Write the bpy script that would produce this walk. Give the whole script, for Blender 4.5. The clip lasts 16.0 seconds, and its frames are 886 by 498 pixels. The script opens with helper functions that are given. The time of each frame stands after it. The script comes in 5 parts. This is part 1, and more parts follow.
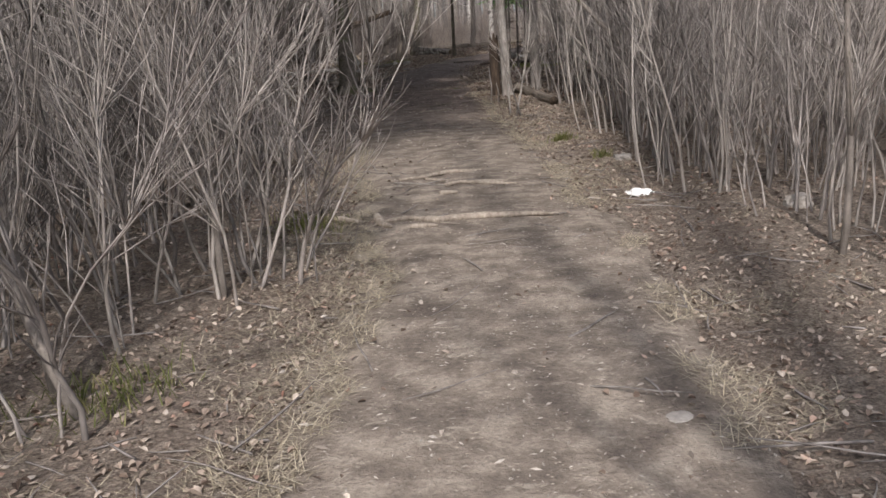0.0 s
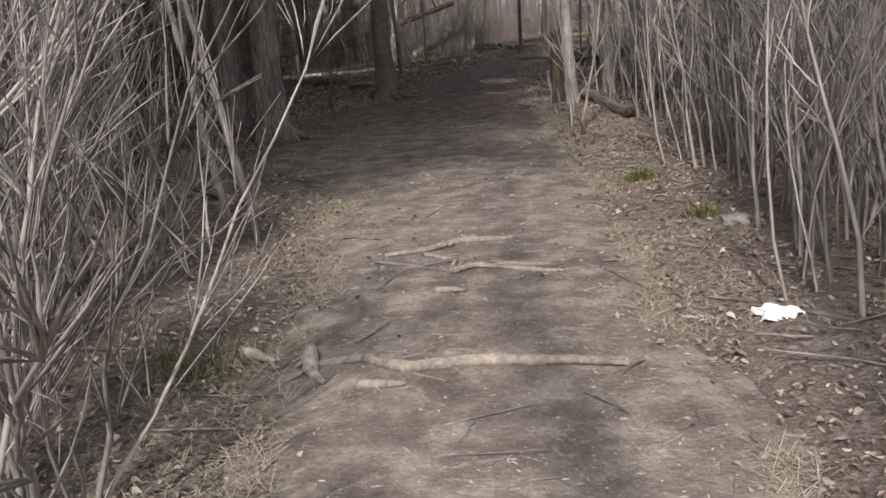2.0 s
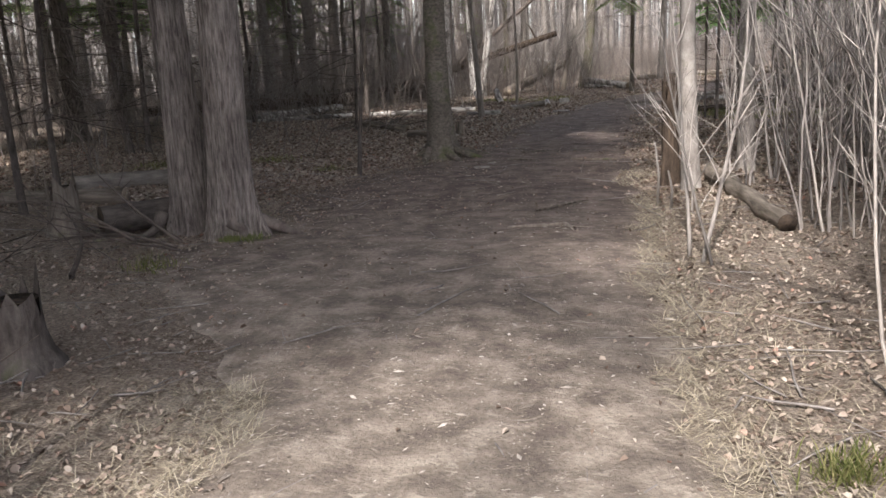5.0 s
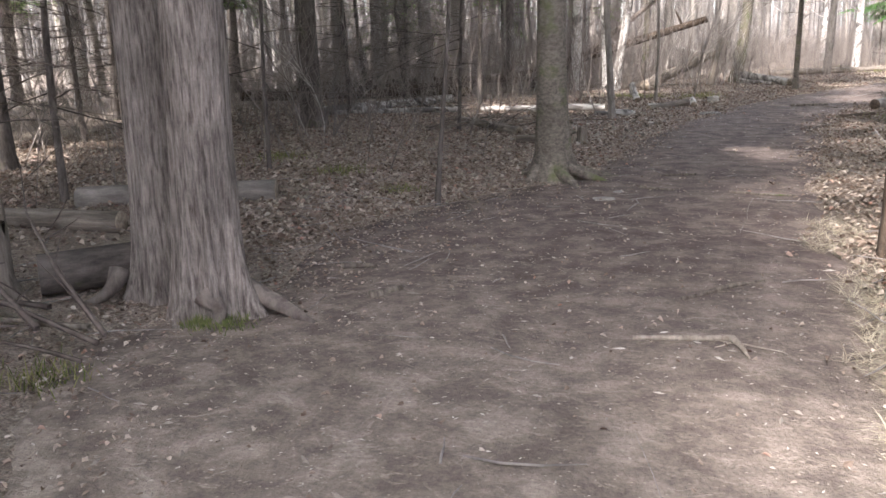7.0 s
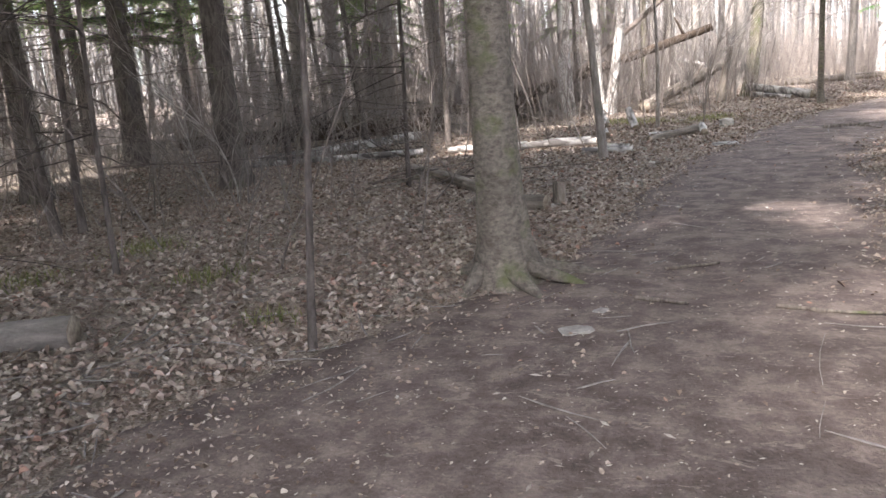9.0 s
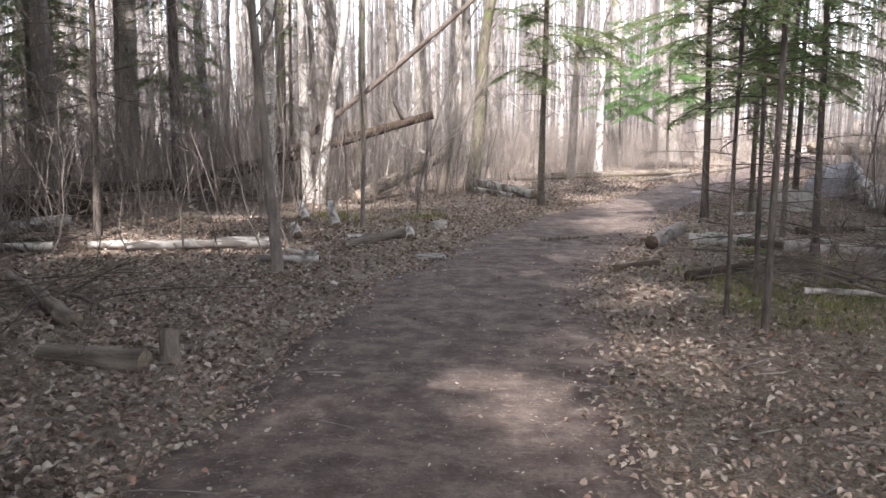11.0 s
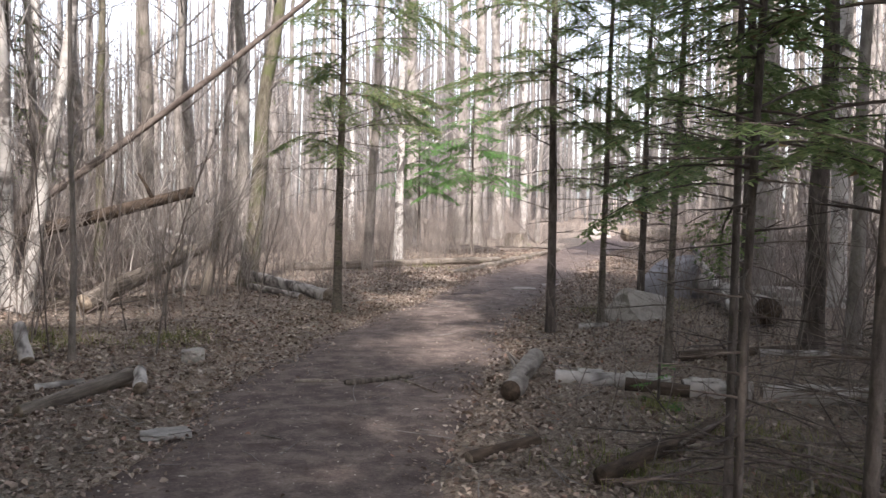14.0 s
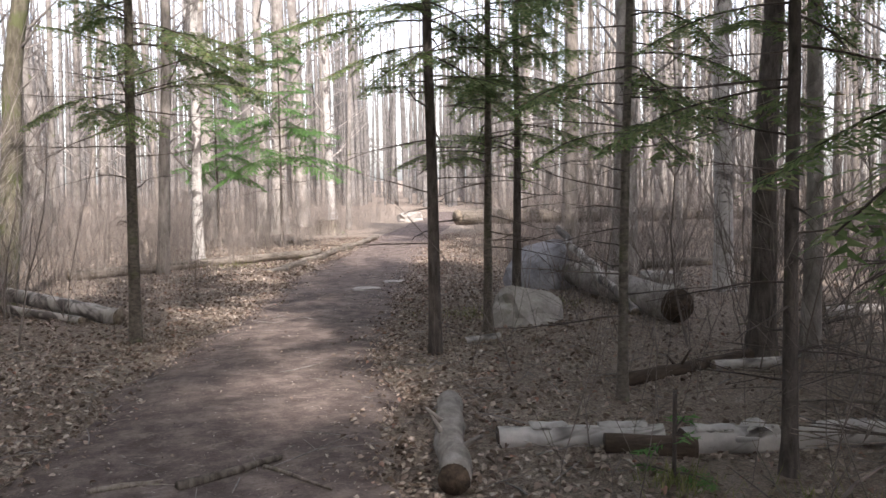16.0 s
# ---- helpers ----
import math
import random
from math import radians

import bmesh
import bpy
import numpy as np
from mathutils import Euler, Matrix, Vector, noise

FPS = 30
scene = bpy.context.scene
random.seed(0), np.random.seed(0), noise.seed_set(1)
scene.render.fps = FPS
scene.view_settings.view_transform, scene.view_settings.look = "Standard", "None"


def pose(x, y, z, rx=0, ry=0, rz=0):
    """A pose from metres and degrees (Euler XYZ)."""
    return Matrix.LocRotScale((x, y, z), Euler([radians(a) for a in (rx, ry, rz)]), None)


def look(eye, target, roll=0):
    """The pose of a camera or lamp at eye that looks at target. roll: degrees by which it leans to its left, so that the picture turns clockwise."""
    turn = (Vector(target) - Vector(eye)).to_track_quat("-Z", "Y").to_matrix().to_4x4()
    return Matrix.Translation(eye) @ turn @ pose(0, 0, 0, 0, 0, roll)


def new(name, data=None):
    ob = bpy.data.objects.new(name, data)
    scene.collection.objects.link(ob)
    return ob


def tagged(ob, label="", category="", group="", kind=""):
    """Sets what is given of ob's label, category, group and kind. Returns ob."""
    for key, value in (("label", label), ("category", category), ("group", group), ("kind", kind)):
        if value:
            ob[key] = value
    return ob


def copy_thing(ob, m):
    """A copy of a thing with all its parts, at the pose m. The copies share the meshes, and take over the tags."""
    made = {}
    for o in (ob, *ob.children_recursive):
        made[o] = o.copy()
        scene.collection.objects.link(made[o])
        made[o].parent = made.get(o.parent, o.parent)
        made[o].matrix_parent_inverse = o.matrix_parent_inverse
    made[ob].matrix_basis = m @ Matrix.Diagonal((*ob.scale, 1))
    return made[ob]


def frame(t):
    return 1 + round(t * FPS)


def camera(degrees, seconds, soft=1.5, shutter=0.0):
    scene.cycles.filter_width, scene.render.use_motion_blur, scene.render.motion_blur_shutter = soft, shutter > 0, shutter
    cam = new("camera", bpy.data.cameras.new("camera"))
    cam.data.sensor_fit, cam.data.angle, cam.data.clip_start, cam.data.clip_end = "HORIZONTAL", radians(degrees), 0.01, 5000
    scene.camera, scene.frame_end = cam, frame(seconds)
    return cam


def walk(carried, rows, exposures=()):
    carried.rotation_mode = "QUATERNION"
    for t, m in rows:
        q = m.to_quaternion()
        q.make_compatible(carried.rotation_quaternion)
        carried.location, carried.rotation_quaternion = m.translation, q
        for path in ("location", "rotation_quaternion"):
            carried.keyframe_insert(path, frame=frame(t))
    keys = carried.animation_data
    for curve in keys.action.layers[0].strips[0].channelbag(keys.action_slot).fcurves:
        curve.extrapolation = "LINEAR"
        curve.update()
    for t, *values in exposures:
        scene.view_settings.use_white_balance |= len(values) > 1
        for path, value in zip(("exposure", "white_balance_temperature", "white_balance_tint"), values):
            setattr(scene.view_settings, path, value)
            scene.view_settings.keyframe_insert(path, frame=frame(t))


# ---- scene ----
cam = camera(54.0, 16.0)
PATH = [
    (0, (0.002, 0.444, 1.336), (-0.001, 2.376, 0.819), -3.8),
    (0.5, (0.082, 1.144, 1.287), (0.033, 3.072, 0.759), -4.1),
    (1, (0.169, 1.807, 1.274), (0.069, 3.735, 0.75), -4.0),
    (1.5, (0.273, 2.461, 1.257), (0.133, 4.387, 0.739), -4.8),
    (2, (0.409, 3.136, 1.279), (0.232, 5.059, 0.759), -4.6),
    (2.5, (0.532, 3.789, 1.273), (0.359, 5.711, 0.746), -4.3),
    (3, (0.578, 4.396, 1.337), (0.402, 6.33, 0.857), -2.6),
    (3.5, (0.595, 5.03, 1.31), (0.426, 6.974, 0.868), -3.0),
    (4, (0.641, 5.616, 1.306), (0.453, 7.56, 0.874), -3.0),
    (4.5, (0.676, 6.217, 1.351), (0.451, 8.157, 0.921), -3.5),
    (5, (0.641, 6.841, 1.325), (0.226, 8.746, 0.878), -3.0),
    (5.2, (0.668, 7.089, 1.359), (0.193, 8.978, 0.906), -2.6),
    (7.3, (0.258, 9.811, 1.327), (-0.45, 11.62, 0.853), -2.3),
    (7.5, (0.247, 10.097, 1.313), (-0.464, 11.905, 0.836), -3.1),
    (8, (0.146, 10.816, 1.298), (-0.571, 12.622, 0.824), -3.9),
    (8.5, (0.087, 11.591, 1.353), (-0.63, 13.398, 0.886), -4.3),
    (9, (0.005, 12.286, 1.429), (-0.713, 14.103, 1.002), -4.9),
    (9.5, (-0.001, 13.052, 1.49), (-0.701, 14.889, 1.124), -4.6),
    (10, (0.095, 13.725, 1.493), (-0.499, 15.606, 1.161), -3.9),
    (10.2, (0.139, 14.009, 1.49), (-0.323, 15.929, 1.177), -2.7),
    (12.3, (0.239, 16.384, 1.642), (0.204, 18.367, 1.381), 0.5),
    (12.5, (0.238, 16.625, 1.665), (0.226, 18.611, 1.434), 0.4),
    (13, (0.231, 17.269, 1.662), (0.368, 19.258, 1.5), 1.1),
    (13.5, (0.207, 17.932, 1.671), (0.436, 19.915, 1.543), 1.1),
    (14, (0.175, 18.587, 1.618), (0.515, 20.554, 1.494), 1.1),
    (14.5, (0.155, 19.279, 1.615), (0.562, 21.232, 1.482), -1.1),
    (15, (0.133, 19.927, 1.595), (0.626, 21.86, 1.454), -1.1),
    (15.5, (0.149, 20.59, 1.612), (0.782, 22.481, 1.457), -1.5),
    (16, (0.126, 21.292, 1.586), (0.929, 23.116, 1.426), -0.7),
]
EXPOSURES = [
    (0.0, 0.55, 6400, 14), (2.5, 0.7, 6400, 14), (4.0, 1.08, 6400, 14), (5.2, 1.5, 6400, 14), (7.4, 2.55, 6300, 15),
    (9.5, 2.75, 6300, 15), (10.2, 2.5, 6300, 15), (12.5, 1.9, 6400, 16), (14.5, 1.6, 6450, 16), (16.0, 1.6, 6500, 16)]
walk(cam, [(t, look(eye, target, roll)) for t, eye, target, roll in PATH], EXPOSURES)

# ---- light: a spring sun behind the walker, high in the south ----
SUN_EL, SUN_DIR = radians(43), Vector((0.10, 0.99, 0)).normalized()
world = bpy.data.worlds.new("world")
scene.world = world
world.use_nodes = True
wt = world.node_tree
sky = wt.nodes.new("ShaderNodeTexSky")
sky.sky_type, sky.sun_disc = "NISHITA", False
sky.sun_elevation, sky.sun_rotation = SUN_EL, math.atan2(-SUN_DIR.x, -SUN_DIR.y)
sky.air_density, sky.dust_density, sky.ozone_density = 1.0, 2.0, 1.0
wt.nodes["Background"].inputs["Strength"].default_value = 0.15
haze = wt.nodes.new("ShaderNodeHueSaturation")
haze.inputs["Saturation"].default_value = 0.45
wt.links.new(sky.outputs[0], haze.inputs["Color"])
wt.links.new(haze.outputs[0], wt.nodes["Background"].inputs[0])
sun = new("sun", bpy.data.lights.new("sun", "SUN"))
sun.data.energy, sun.data.angle, sun.data.color = 2.6, radians(1.6), (1.0, 0.95, 0.88)
sun.matrix_world = look((0, 0, 30), Vector((0, 0, 30)) + SUN_DIR * math.cos(SUN_EL) - Vector((0, 0, math.sin(SUN_EL))))


# ---- materials ----
class Nodes:
    """A small wrapper for building one node material."""

    def __init__(self, name, rough=0.9):
        self.mat = bpy.data.materials.new(name)
        self.mat.use_nodes = True
        self.t = self.mat.node_tree
        self.bsdf = self.t.nodes["Principled BSDF"]
        self.bsdf.inputs["Roughness"].default_value = rough
        self.bsdf.inputs["Specular IOR Level"].default_value = 0.25
        self.coord = self.t.nodes.new("ShaderNodeTexCoord").outputs["Object"]

    def link(self, a, b):
        self.t.links.new(a, b)
        return self

    def world_coord(self):
        self.coord = self.t.nodes.new("ShaderNodeNewGeometry").outputs["Position"]
        return self

    def scaled(self, s):
        m = self.t.nodes.new("ShaderNodeMapping")
        m.inputs["Scale"].default_value = s
        self.link(self.coord, m.inputs["Vector"])
        return m.outputs[0]

    def noise(self, scale, detail=4.0, rough=0.6, stretch=None, warp=0.0):
        n = self.t.nodes.new("ShaderNodeTexNoise")
        n.inputs["Scale"].default_value, n.inputs["Detail"].default_value = scale, detail
        n.inputs["Roughness"].default_value, n.inputs["Distortion"].default_value = rough, warp
        self.link(self.scaled(stretch) if stretch else self.coord, n.inputs["Vector"])
        return n.outputs["Fac"]

    def cells(self, scale, stretch=None):
        n = self.t.nodes.new("ShaderNodeTexVoronoi")
        n.inputs["Scale"].default_value = scale
        self.link(self.scaled(stretch) if stretch else self.coord, n.inputs["Vector"])
        return n.outputs["Distance"]

    def ramp(self, fac, *stops):
        r = self.t.nodes.new("ShaderNodeValToRGB")
        e = r.color_ramp.elements
        while len(e) < len(stops):
            e.new(0.5)
        for el, (p, c) in zip(e, stops):
            el.position, el.color = p, (*(c if isinstance(c, tuple) else (c, c, c)), 1)
        self.link(fac, r.inputs[0])
        return r.outputs[0]

    def mix(self, a, b, fac, mode="MIX"):
        m = self.t.nodes.new("ShaderNodeMix")
        m.data_type, m.blend_type = "RGBA", mode
        for sock, v in ((m.inputs[0], fac), (m.inputs[6], a), (m.inputs[7], b)):
            if isinstance(v, (int, float)):
                sock.default_value = v
            elif isinstance(v, tuple):
                sock.default_value = (*v, 1)
            else:
                self.link(v, sock)
        return m.outputs[2]

    def island(self):
        return self.t.nodes.new("ShaderNodeNewGeometry").outputs["Random Per Island"]

    def random(self):
        return self.t.nodes.new("ShaderNodeObjectInfo").outputs["Random"]

    def done(self, colour, height=None, strength=0.5, distance=0.02):
        if isinstance(colour, tuple):
            self.bsdf.inputs["Base Color"].default_value = (*colour, 1)
        else:
            self.link(colour, self.bsdf.inputs["Base Color"])
        if height is not None:
            b = self.t.nodes.new("ShaderNodeBump")
            b.inputs["Strength"].default_value, b.inputs["Distance"].default_value = strength, distance
            self.link(height, b.inputs["Height"]).link(b.outputs[0], self.bsdf.inputs["Normal"])
        return self.mat


def dirt_material():
    n = Nodes("trodden_earth", 0.95).world_coord()
    big, mid, fine = n.noise(0.55, 5, 0.65, warp=0.6), n.noise(4.5, 6, 0.65), n.noise(48, 4, 0.7)
    base = n.ramp(big, (0.34, (0.130, 0.105, 0.091)), (0.52, (0.212, 0.176, 0.152)), (0.66, (0.285, 0.24, 0.207)))
    base = n.mix(base, n.ramp(mid, (0.38, (0.120, 0.098, 0.086)), (0.50, (0.215, 0.18, 0.155)), (0.62, (0.37, 0.318, 0.275))), 0.66)
    base = n.mix(base, n.ramp(fine, (0.35, 0.55), (0.6, 1.0), (0.72, 1.25)), 0.6, "MULTIPLY")
    specks = n.ramp(n.cells(26, (1, 1.4, 1)), (0.10, 1.0), (0.17, 0.0))
    base = n.mix(base, (0.42, 0.37, 0.31), n.mix((0, 0, 0), specks, n.ramp(n.noise(2.1, 3), (0.46, 0.0), (0.60, 0.85))))
    dust = n.ramp(n.noise(6.5, 6, 0.72, (1.0, 1.6, 1.0), 1.2), (0.57, 0.0), (0.66, 0.6))
    base = n.mix(base, (0.40, 0.352, 0.305), dust)
    # sun at the start and shade deeper in are put into the earth's colour
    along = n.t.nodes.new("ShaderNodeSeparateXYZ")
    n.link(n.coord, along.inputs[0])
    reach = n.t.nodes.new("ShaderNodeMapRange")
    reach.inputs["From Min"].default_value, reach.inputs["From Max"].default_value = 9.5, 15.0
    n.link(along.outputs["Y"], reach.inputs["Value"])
    shade_tone = n.mix(base, (0.72, 0.665, 0.675), 1.0, "MULTIPLY")
    lit_tone = n.mix(base, (1.16, 1.16, 1.10), 1.0, "MULTIPLY")
    base = n.mix(lit_tone, shade_tone, reach.outputs[0])
    return n.done(base, n.mix(mid, fine, 0.5), 0.85, 0.03)


def duff_material():
    n = Nodes("leaf_mould", 1.0).world_coord()
    big, mid = n.noise(0.7, 4, 0.6), n.noise(17, 6, 0.75, warp=1.2)
    base = n.ramp(mid, (0.32, (0.085, 0.064, 0.052)), (0.5, (0.31, 0.25, 0.20)), (0.64, (0.54, 0.465, 0.385)))
    base = n.mix(base, n.ramp(big, (0.35, (0.24, 0.182, 0.145)), (0.65, (0.40, 0.335, 0.275))), 0.45)
    base = n.mix(base, n.ramp(n.noise(70, 3, 0.7), (0.35, 0.4), (0.65, 1.3)), 0.75, "MULTIPLY")
    return n.done(base, mid, 1.0, 0.06)


def bark_material(name, dark, light, ridge=14.0, moss=0.0, stretch=0.12):
    n = Nodes(name, 0.95)
    streak, big, fine = n.noise(ridge, 6, 0.65, (1, 1, stretch), 0.3), n.noise(2.2, 4), n.noise(70, 4, 0.7)
    base = n.ramp(streak, (0.34, dark), (0.66, light))
    base = n.mix(base, n.ramp(big, (0.35, 0.62), (0.65, 1.15)), 0.75, "MULTIPLY")
    base = n.mix(base, n.ramp(fine, (0.3, 0.7), (0.7, 1.2)), 0.5, "MULTIPLY")
    base = n.mix(base, n.ramp(n.random(), (0.0, 0.75), (1.0, 1.2)), 0.5, "MULTIPLY")
    if moss:
        base = n.mix(base, (0.115, 0.13, 0.055), n.ramp(n.noise(3.4, 5, 0.6), (0.62 - 0.2 * moss, 0.0), (0.74 - 0.2 * moss, 0.8)))
    return n.done(base, n.mix(streak, fine, 0.35), 0.8, 0.025)


def birch_material(name="birch_bark", white=(0.52, 0.49, 0.455), bands=(1, 1, 5.5), scars=0.58):
    n = Nodes(name, 0.75)
    marks = n.noise(5.0, 5, 0.7, bands, 0.4)
    patches = n.noise(1.9, 4, 0.65, (1, 1, 0.7), 0.8)
    base = n.mix(white, tuple(c * 0.72 for c in white), n.ramp(n.noise(9, 4), (0.4, 0.0), (0.65, 1.0)))
    base = n.mix(base, (0.035, 0.030, 0.028), n.ramp(marks, (0.60, 0.0), (0.68, 0.9)))
    base = n.mix(base, (0.06, 0.05, 0.045), n.ramp(patches, (scars, 0.0), (scars + 0.06, 0.85)))
    return n.done(base, marks, 0.4, 0.01)


def twig_material(name, dark, light):
    n = Nodes(name, 0.8)
    base = n.ramp(n.noise(3.0, 4, 0.6, (4, 4, 1)), (0.35, dark), (0.65, light))
    base = n.mix(base, n.ramp(n.random(), (0.0, 0.35), (0.6, 0.95), (1.0, 1.4)), 0.9, "MULTIPLY")
    return n.done(base, n.noise(45, 3), 0.3, 0.004)


def litter_material(name, *stops):
    n = Nodes(name, 0.85)
    base = n.ramp(n.island(), *stops)
    base = n.mix(base, n.ramp(n.noise(35, 3), (0.3, 0.6), (0.7, 1.2)), 0.7, "MULTIPLY")
    return n.done(base)


def stone_material(name, dark, light):
    n = Nodes(name, 0.85)
    base = n.ramp(n.noise(6, 6, 0.65), (0.32, dark), (0.66, light))
    base = n.mix(base, n.ramp(n.noise(60, 3), (0.3, 0.75), (0.7, 1.15)), 0.7, "MULTIPLY")
    return n.done(base, n.noise(22, 5), 0.5, 0.01)


def wood_end_material():
    n = Nodes("sawn_end", 0.9)
    base = n.ramp(n.noise(18, 5, 0.6), (0.35, (0.13, 0.10, 0.075)), (0.65, (0.36, 0.30, 0.23)))
    return n.done(base, n.noise(50, 3), 0.5, 0.01)


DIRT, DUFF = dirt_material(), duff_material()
BARK_CEDAR = bark_material("cedar_bark", (0.085, 0.068, 0.06), (0.34, 0.295, 0.263), 52, 0.0, 0.12)
BARK_SPRUCE = bark_material("spruce_bark", (0.10, 0.086, 0.071), (0.245, 0.213, 0.178), 24, 0.4, 1.6)
BARK_DARK = bark_material("dark_conifer_bark", (0.07, 0.058, 0.052), (0.19, 0.162, 0.142), 22, 0.15, 0.3)
BARK_POPLAR = bark_material("poplar_bark", (0.20, 0.175, 0.155), (0.42, 0.385, 0.35), 10, 0.15, 0.5)
# poplar bark darkened for far trunks, their missing sunlight put into the colour
BARK_FAR_SHADED = bark_material("far_shaded_poplar_bark", (0.17, 0.155, 0.145), (0.33, 0.31, 0.29), 10, 0.0, 0.5)
BARK_GREY = bark_material("grey_sapling_bark", (0.17, 0.150, 0.130), (0.34, 0.30, 0.265), 18, 0.1, 0.25)
BARK_DEAD = bark_material("weathered_wood", (0.10, 0.082, 0.066), (0.31, 0.265, 0.22), 22, 0.1, 0.1)
BARK_MOSS = bark_material("mossy_bark", (0.11, 0.095, 0.070), (0.25, 0.225, 0.17), 16, 0.55, 0.3)
BIRCH, SAWN = birch_material(scars=0.50), wood_end_material()
ROTTEN = bark_material("rotten_wood", (0.035, 0.026, 0.020), (0.13, 0.095, 0.07), 20, 0.0, 0.2)
TWIG = twig_material("alder_twig", (0.19, 0.168, 0.155), (0.43, 0.39, 0.36))
TWIG_PALE = twig_material("pale_twig", (0.25, 0.222, 0.20), (0.43, 0.392, 0.355))
TWIG_DARK = twig_material("dead_branch", (0.075, 0.058, 0.050), (0.17, 0.138, 0.118))
TWIG_FAR = twig_material("far_brush", (0.20, 0.165, 0.145), (0.34, 0.295, 0.26))
ROOT = bark_material("bare_root", (0.26, 0.215, 0.175), (0.47, 0.41, 0.34), 30, 0.0, 0.4)
LEAF = litter_material("dry_leaves", (0.0, (0.11, 0.078, 0.06)), (0.35, (0.25, 0.188, 0.148)), (0.75, (0.39, 0.318, 0.26)), (0.93, (0.52, 0.45, 0.38)), (1.0, (0.34, 0.19, 0.14)))
CHIP = litter_material("wood_chips", (0.0, (0.17, 0.14, 0.118)), (0.6, (0.31, 0.272, 0.232)), (1.0, (0.54, 0.49, 0.43)))
STRAW = litter_material("dead_grass", (0.0, (0.28, 0.235, 0.165)), (0.6, (0.46, 0.395, 0.29)), (1.0, (0.56, 0.50, 0.38)))
GRASS = litter_material("green_grass", (0.0, (0.12, 0.145, 0.05)), (0.55, (0.23, 0.25, 0.09)), (1.0, (0.40, 0.36, 0.18)))
MOSS = litter_material("dull_moss", (0.0, (0.06, 0.08, 0.025)), (0.7, (0.12, 0.135, 0.045)), (1.0, (0.2, 0.17, 0.09)))
BARK_ROOT = bark_material("root_bark", (0.10, 0.08, 0.07), (0.23, 0.195, 0.17), 12, 0.0, 0.04)
NEEDLE = litter_material("spruce_needles", (0.0, (0.115, 0.175, 0.07)), (0.55, (0.22, 0.30, 0.125)), (0.88, (0.32, 0.38, 0.18)), (1.0, (0.22, 0.15, 0.085)))


def leafy(mat, share=0.55):
    """Lets some light through thin foliage."""
    t = mat.node_tree
    b, out = t.nodes["Principled BSDF"], t.nodes["Material Output"]
    tr, mx = t.nodes.new("ShaderNodeBsdfTranslucent"), t.nodes.new("ShaderNodeMixShader")
    t.links.new(b.inputs["Base Color"].links[0].from_socket, tr.inputs[0])
    mx.inputs[0].default_value = share
    for a, c in ((b.outputs[0], mx.inputs[1]), (tr.outputs[0], mx.inputs[2]), (mx.outputs[0], out.inputs[0])):
        t.links.new(a, c)
    return mat


leafy(NEEDLE)
FIR = litter_material("fresh_needles", (0.0, (0.09, 0.21, 0.065)), (1.0, (0.19, 0.34, 0.11)))
leafy(FIR)
leafy(GRASS)
STONE = stone_material("grey_stone", (0.20, 0.185, 0.17), (0.38, 0.355, 0.325))
STONE_BLUE = stone_material("blue_grey_stone", (0.21, 0.205, 0.22), (0.36, 0.35, 0.37))
STONE_PALE = stone_material("pale_stone", (0.27, 0.245, 0.22), (0.44, 0.405, 0.365))
BIRCH_LOG = birch_material("weathered_birch_bark", (0.47, 0.44, 0.405), (1, 1, 2.2), 0.485)
TISSUE = Nodes("white_tissue", 0.9).done((0.86, 0.86, 0.85))


# ---- geometry helpers ----
class Geo:
    """Vertices and faces gathered for one mesh."""

    def __init__(self):
        self.v, self.f = [], []

    def tube(self, pts, radii, sides=6, cap=True, shape=None, twist=0.0, graft=None):
        """A tube along pts; with graft it grows out of that vertex of the mesh."""
        n = len(pts)
        pts = [Vector(p) for p in pts]
        start = len(self.v)
        side = None
        for i, p in enumerate(pts):
            along = (pts[min(i + 1, n - 1)] - pts[max(i - 1, 0)]).normalized()
            if side is None:
                side = along.orthogonal().normalized() if abs(along.z) < 0.9 else (Vector((1, 0, 0)) - along * along.x).normalized()
            side = (side - along * side.dot(along)).normalized()
            up = along.cross(side)
            for k in range(sides):
                a = 2 * math.pi * k / sides + twist
                r = radii[i] * (shape(a, i / (n - 1), p) if shape else 1.0)
                self.v.append(p + (side * math.cos(a) + up * math.sin(a)) * r)
        if graft is not None:
            del self.v[start:start + sides]
            start -= sides
        for i in range(n - 1):
            for k in range(sides):
                a, b = start + i * sides + k, start + i * sides + (k + 1) % sides
                self.f.append((graft, b + sides, a + sides) if graft is not None and i == 0 else (a, b, b + sides, a + sides))
        if cap:
            self.f.append(tuple(start + k for k in reversed(range(sides))))
            self.f.append(tuple(start + (n - 1) * sides + k for k in range(sides)))
        return self

    def poly(self, pts, faces):
        s = len(self.v)
        self.v.extend(Vector(p) for p in pts)
        self.f.extend(tuple(s + i for i in f) for f in faces)
        return self

    def mesh(self, name, mat, smooth=True):
        me = bpy.data.meshes.new(name)
        me.from_pydata([tuple(p) for p in self.v], [], self.f)
        me.materials.append(mat)
        if smooth:
            me.polygons.foreach_set("use_smooth", [True] * len(me.polygons))
        me.update()
        return me


def part(name, geo, mat, parent, label="", smooth=True):
    ob = new(name, geo.mesh(name, mat, smooth))
    ob.parent = parent
    return tagged(ob, label)


def thing(name, label, category, group="", kind="", at=(0, 0, 0), turn=0.0):
    ob = new(name)
    ob.empty_display_size = 0.1
    ob.matrix_basis = pose(*at, 0, 0, turn)
    return tagged(ob, label, category, group, kind)


